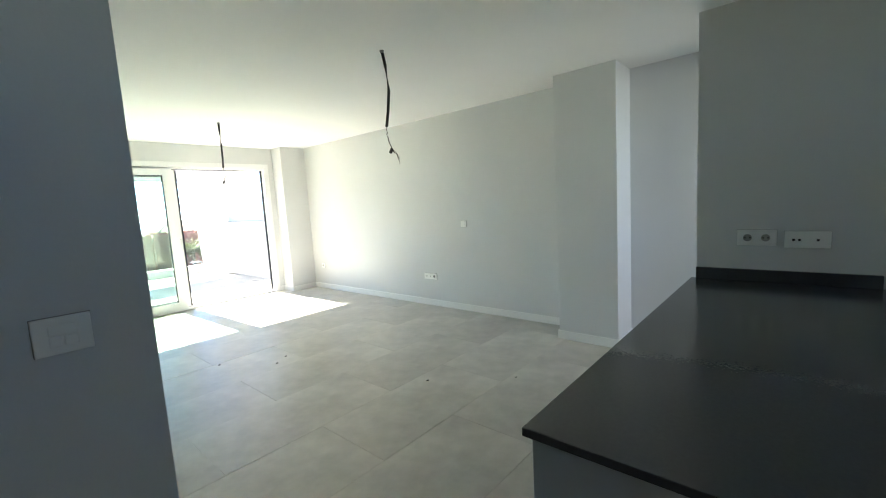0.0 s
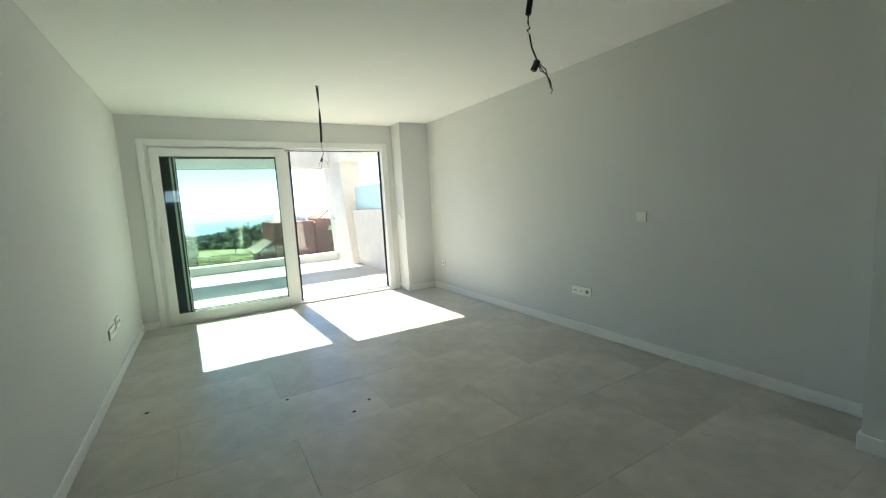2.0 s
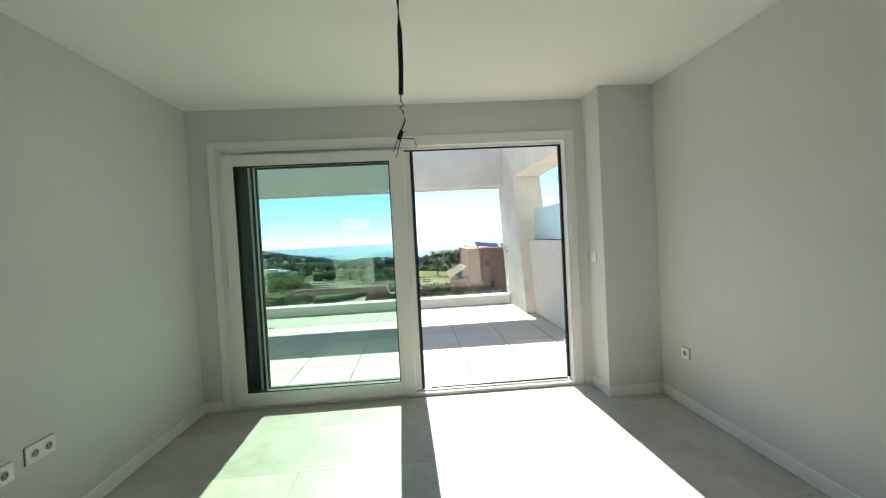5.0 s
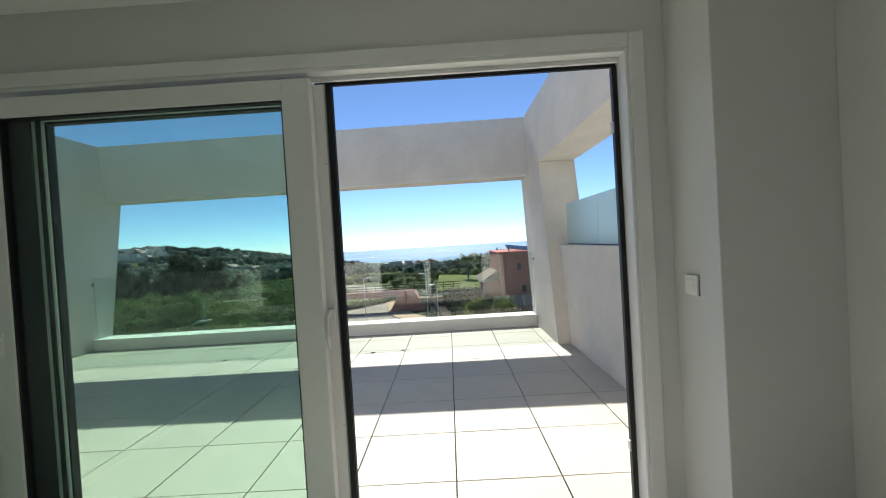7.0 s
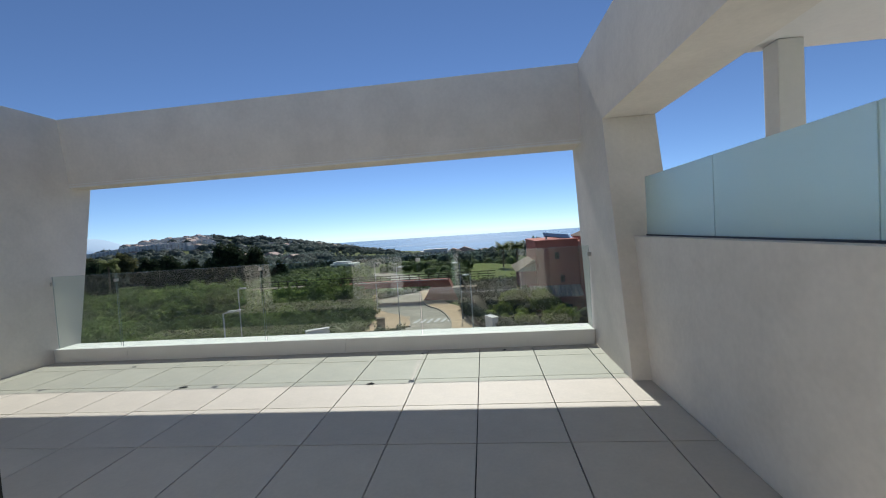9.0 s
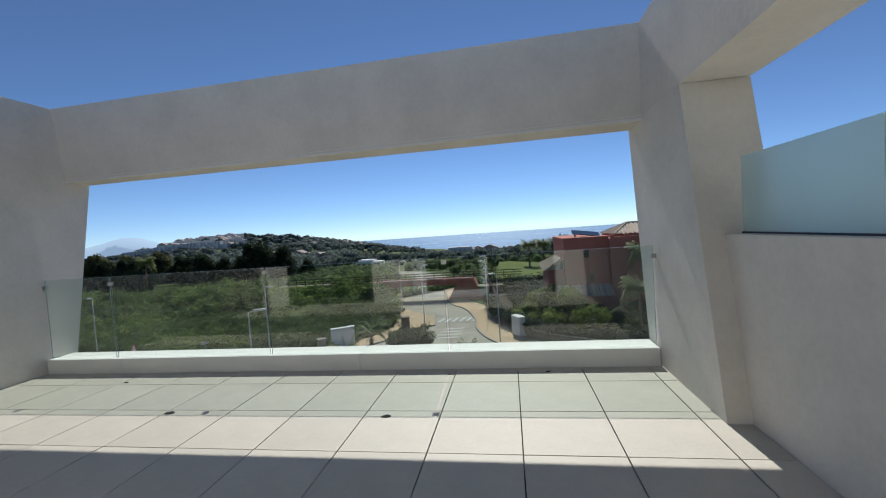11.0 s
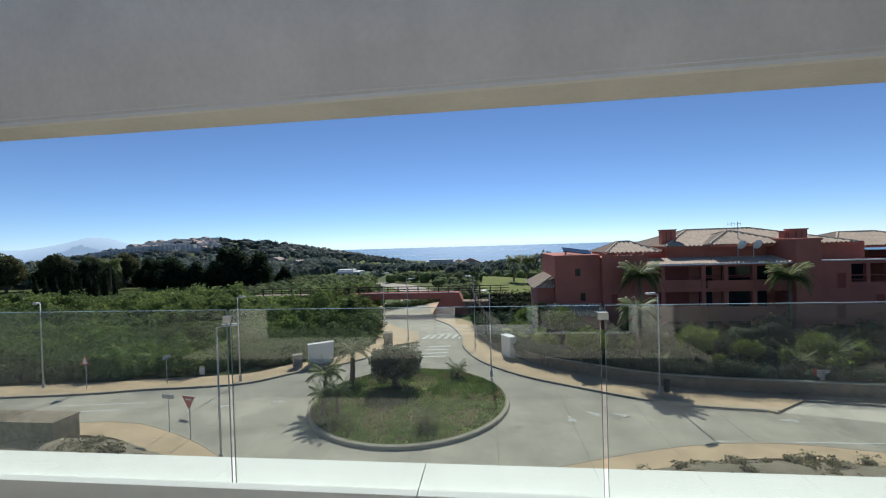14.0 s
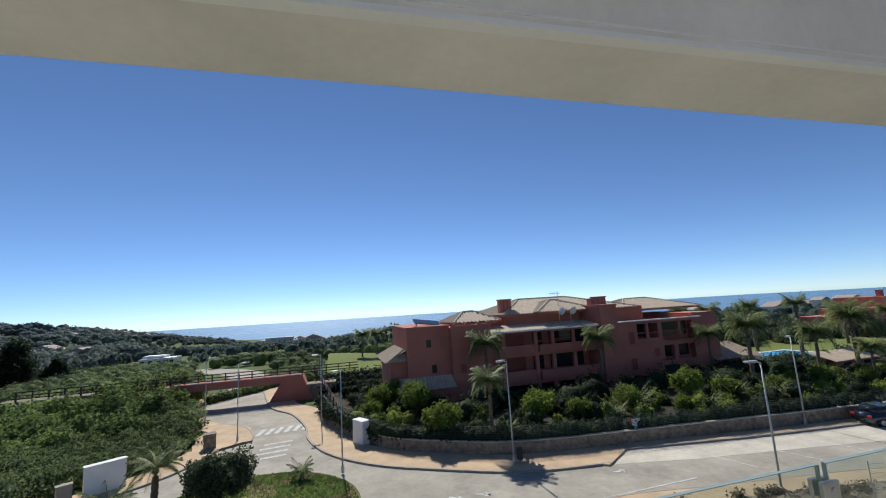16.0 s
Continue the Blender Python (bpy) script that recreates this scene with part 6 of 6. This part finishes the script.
def utility_box(x, y, rz, w, d, h, mat, label):
    t = thing("utility_cabinet", label, "cabinet", (x, y, GZ + 0.1), rz)
    part("body", boxes((-w / 2, w / 2, -d / 2, d / 2, 0, h - 0.08), bevel=0.02), mat, t)
    part("lid", boxes((-w / 2 - 0.05, w / 2 + 0.05, -d / 2 - 0.05, d / 2 + 0.05, h - 0.078, h), bevel=0.02), mat, t)
    part("plinth", boxes((-w / 2 - 0.04, w / 2 + 0.04, -d / 2 - 0.04, d / 2 + 0.04, -0.1, 0.0)), M_KERB, t)
    part("door", boxes((-w / 2 + 0.1, -0.01, -d / 2 - 0.012, -d / 2, 0.1, h - 0.2)), mat, t)
    part("door", boxes((0.01, w / 2 - 0.1, -d / 2 - 0.012, -d / 2, 0.1, h - 0.2)), mat, t)


utility_box(-17.2, 35.2, 35, 2.3, 0.5, 1.95, M_WHITE, "large white rendered utility cabinet on the footway")
utility_box(-18.9, 33.9, 35, 0.8, 0.45, 1.2, M_KERB, "small grey utility cabinet on the footway")
utility_box(0.4, 37.9, -60, 1.5, 0.7, 1.95, M_WHITE, "white utility cabinet beside the garden wall")
utility_box(-12.6, 42.6, 20, 0.9, 0.9, 1.3, M_STONE, "brown stone pier at the side road")
utility_box(-28.7, 19.2, 0, 6.0, 1.5, 1.6, M_STONE, "brown walled meter box at the junction")

# ---- building plot below the terrace ----
def rough_plot(name, x0, x1, y0, y1, base, amp, label, edge):
    bm = bmesh.new()
    nx, ny = 60, 24
    g = []
    for j in range(ny + 1):
        for i in range(nx + 1):
            x, y = x0 + (x1 - x0) * i / nx, y0 + (y1 - y0) * j / ny
            f = smooth((edge(x) - y) / 1.6)
            z = GZ + 0.06 + f * (base + amp * noise.noise(Vector((x * 0.35, y * 0.35, 1))) + 0.5 * amp * noise.noise(Vector((x * 1.1, y * 1.1, 5))))
            g.append(bm.verts.new((x, min(y, edge(x)), z)))
    for j in range(ny):
        for i in range(nx):
            k = j * (nx + 1) + i
            bm.faces.new((g[k], g[k + 1], g[k + nx + 2], g[k + nx + 1]))
    structure(name, bm, M_DIRT, label, "ground", smooth=True)


rough_plot("plot_ground", -4, 60, 3, 22, 0.55, 0.5, "rough dry earth of a building plot", lambda x: np.interp(x, [-6, 0, 4, 8, 13, 20, 40, 60], [11.5, 16.0, 17.7, 19.3, 19.8, 18.8, 14.8, 10]))
rough_plot("plot_ground_2", -60, -13, 3, 22, 0.5, 0.5, "rough dry earth beside the junction", lambda x: np.interp(x, [-60, -28, -22, -17, -13], [15, 20.2, 19.9, 17.8, 12.5]))
for _ in range(70):
    x = RNG.uniform(1, 24)
    y = np.interp(x, [0, 4, 8, 13, 20, 40], [15.0, 16.8, 18.6, 19.3, 18.2, 14.2]) - abs(RNG.normal()) * 0.7
    bm = bmesh.new()
    r = RNG.uniform(0.07, 0.22)
    bmesh.ops.create_icosphere(bm, subdivisions=2, radius=1, matrix=Matrix.Diagonal((r * RNG.uniform(0.8, 1.6), r, r * 0.6, 1)))
    for v in bm.verts:
        v.co += noise.noise_vector(v.co * (1.6 / r) + Vector((x, y, 0))) * r * 0.35
    ob = tagged(part("rubble_stone", bm, M_DIRT), "broken earth-coloured stone at the plot edge", "rock", "rubble stones")
    ob.location = (x, y, GZ + 0.42)
for dx, dy in ((24, 15.5), (26.5, 15.0), (29, 14.5), (31.5, 14.0)):
    pf = thing("site_fence", "grey metal site fence panel", "fence", (dx, dy, GZ + 0.4), -12, "site fence")
    for x in (0.0, 2.3):
        bm = bmesh.new()
        tube(bm, (x, 0, 0), (x, 0, 1.9), 0.025, 0.025, 6)
        part("post", bm, M_LAMP, pf)
    for k in range(8):
        part("bar", boxes((0.0, 2.3, -0.008, 0.008, 0.2 + 0.22 * k, 0.216 + 0.22 * k)), M_LAMP, pf)

# ---- parked car ----
car = thing("parked_car", "dark blue hatchback parked by the garden wall", "car", (40.6, 23.9, GZ + 0.03), -10)
bm = bmesh.new()
prism(bm, [(-2.05, 0.32), (2.0, 0.32), (2.1, 0.62), (1.95, 0.86), (1.0, 0.98), (-1.75, 1.02), (-2.1, 0.85)], "y", -0.86, 0.86)
bmesh.ops.bevel(bm, geom=list(bm.edges), offset=0.07, segments=3, affect='EDGES')
part("body", bm, M_CAR, car, smooth=True)
bm = bmesh.new()
prism(bm, [(-1.72, 0.98), (1.0, 0.98), (0.35, 1.43), (-1.2, 1.48)], "y", -0.74, 0.74)
bmesh.ops.bevel(bm, geom=list(bm.edges), offset=0.06, segments=2, affect='EDGES')
part("cabin_glass", bm, M_WINDOW, car, "dark cabin windows", smooth=True)
part("roof_panel", boxes((-1.15, 0.32, -0.68, 0.68, 1.47, 1.51), bevel=0.015), M_CAR, car)
for x in (-1.3, 1.3):
    for y in (-0.80, 0.80):
        bm = bmesh.new()
        tube(bm, (x, y - 0.1, 0.31), (x, y + 0.1, 0.31), 0.31, 0.31, 20)
        w = part("wheel", bm, M_TYRE, car)
        bm = bmesh.new()
        s = -1 if y < 0 else 1
        tube(bm, (x, y + s * 0.1, 0.31), (x, y + s * 0.115, 0.31), 0.2, 0.18, 14)
        part("rim", bm, M_STEEL, w)
for y in (-0.62, 0.62):
    part("tail_light", boxes((-2.12, -2.04, y - 0.16, y + 0.16, 0.72, 0.9), bevel=0.02), M_SIGNRED, car)
    part("headlight", boxes((2.0, 2.08, y - 0.18, y + 0.18, 0.62, 0.78), bevel=0.02), M_PLASTIC, car)

# ---- neighbour's terrace canopy ----
nb = thing("neighbour_canopy", "white rendered terrace canopy of the next flat", "canopy", (0, 0, 0))
part("slab", boxes((2.1, 8.5, -6.0, -0.55, 2.76, 3.15), bevel=0.01), M_WHITE, nb)
part("rib", boxes((4.2, 4.32, -6.0, -0.9, 2.64, 2.758), bevel=0.01), M_WHITE, nb)
part("column", boxes((2.56, 2.76, -0.80, -0.62, -0.5, 2.758), bevel=0.01), M_WHITE, nb)
part("floor_slab", boxes((2.21, 8.5, -6.0, 0.4, -0.9, -0.5)), M_WHITE, nb)

sheet("pavement", [(16.0, 25.3), (18.9, 27.3), (18.6, 28.3), (15.0, 28.9), (14.5, 26.5)], GZ + 0.142, M_PAVE, "sandy pink paved corner at the garden wall", "pavement", thick=0.15)

# stair railing descending from the footbridge
sr = thing("stair_railing", "dark wooden railing descending beside the footbridge", "railing")
A, B = Vector((-4.0, 60.8, -6.6)), Vector((-1.2, 47.5, GZ + 0.15))
for k in range(9):
    p = A.lerp(B, k / 8)
    part("rail_post", boxes((p.x - 0.06, p.x + 0.06, p.y - 0.06, p.y + 0.06, p.z, p.z + 1.1)), M_WOOD, sr)
for h in (0.45, 0.75, 1.05):
    bm = bmesh.new()
    tube(bm, A + Vector((0, 0, h)), B + Vector((0, 0, h)), 0.05, 0.05, 6)
    part("rail", bm, M_WOOD, sr)

# dry weeds on the building plots
blobs = []
for _ in range(420):
    x = RNG.uniform(-34, 30)
    if -13.5 < x < 1.0:
        continue
    top = np.interp(x, [-34, -28, -22, -17, -13, 1, 4, 8, 13, 20, 30], [18.6, 19.8, 19.5, 17.4, 12.4, 16.0, 17.4, 19.0, 19.6, 18.6, 16.6])
    y = top - 0.5 - abs(RNG.normal()) * 3.0
    if y < 4:
        continue
    r = RNG.uniform(0.15, 0.5)
    blobs.append((x, y, GZ + 0.45 + 0.25 * r, r, r, r * 0.7))
tagged(new("dry_weeds", leaf_cloud("dry_weeds", blobs, 130, 0.07, L_DRY, core=0.5)), "dry brown weeds on the building plots", "weeds", kind="stuff")
# ---- floor tiles ----
def tile_mesh(name, w, d, h, mat, bevel=0.0007):
    bm = boxes((0, w, 0, d, -h, 0))
    bmesh.ops.bevel(bm, geom=[e for e in bm.edges if all(v.co.z > -1e-6 for v in e.verts)], offset=bevel, segments=1, affect='EDGES')
    return finish(name, bm, mat)


def lay(parent, name, x0, x1, y0, y1, w, d, gap, h, mat, px, py, stagger=0.0):
    """Tiles over a rectangle, cut at its edges, on a grid through (px, py)."""
    cache = {}
    j = math.floor((y0 - py) / d)
    while py + j * d < y1:
        ya, yb = max(y0, py + j * d) + gap / 2, min(y1, py + (j + 1) * d) - gap / 2
        off = px + (stagger if j % 2 else 0.0)
        i = math.floor((x0 - off) / w)
        while off + i * w < x1:
            xa, xb = max(x0, off + i * w) + gap / 2, min(x1, off + (i + 1) * w) - gap / 2
            if xb - xa > 0.01 and yb - ya > 0.01:
                key = (round(xb - xa, 3), round(yb - ya, 3))
                if key not in cache:
                    cache[key] = tile_mesh(name, *key, h, mat)
                ob = new(name, cache[key])
                ob.location = (xa, ya, random.uniform(-0.0006, 0.0006))
                ob.parent = parent
            i += 1
        j += 1


floor_ob = bpy.data.objects["floor"]
lay(floor_ob, "tile", XL, XR, -10.64, YD, 1.2, 0.612, 0.0011, 0.0075, M_TILE_IN, -1.24, -6.95, 0.6)
lay(floor_ob, "tile", -4.6, XR, YB, -10.64, 1.2, 0.612, 0.0011, 0.0075, M_TILE_IN, -1.24, -6.95, 0.6)
lay(floor_ob, "tile", -4.6, XL, -10.64, -9.88, 1.2, 0.612, 0.0011, 0.0075, M_TILE_IN, -1.24, -6.95, 0.6)
slab_ob = bpy.data.objects["terrace_slab"]
lay(slab_ob, "tile", TX0, 1.49, YO + 0.02, 0.365, 0.6, 0.6, 0.008, 0.02, M_TILE_OUT, 0.0, 0.0)
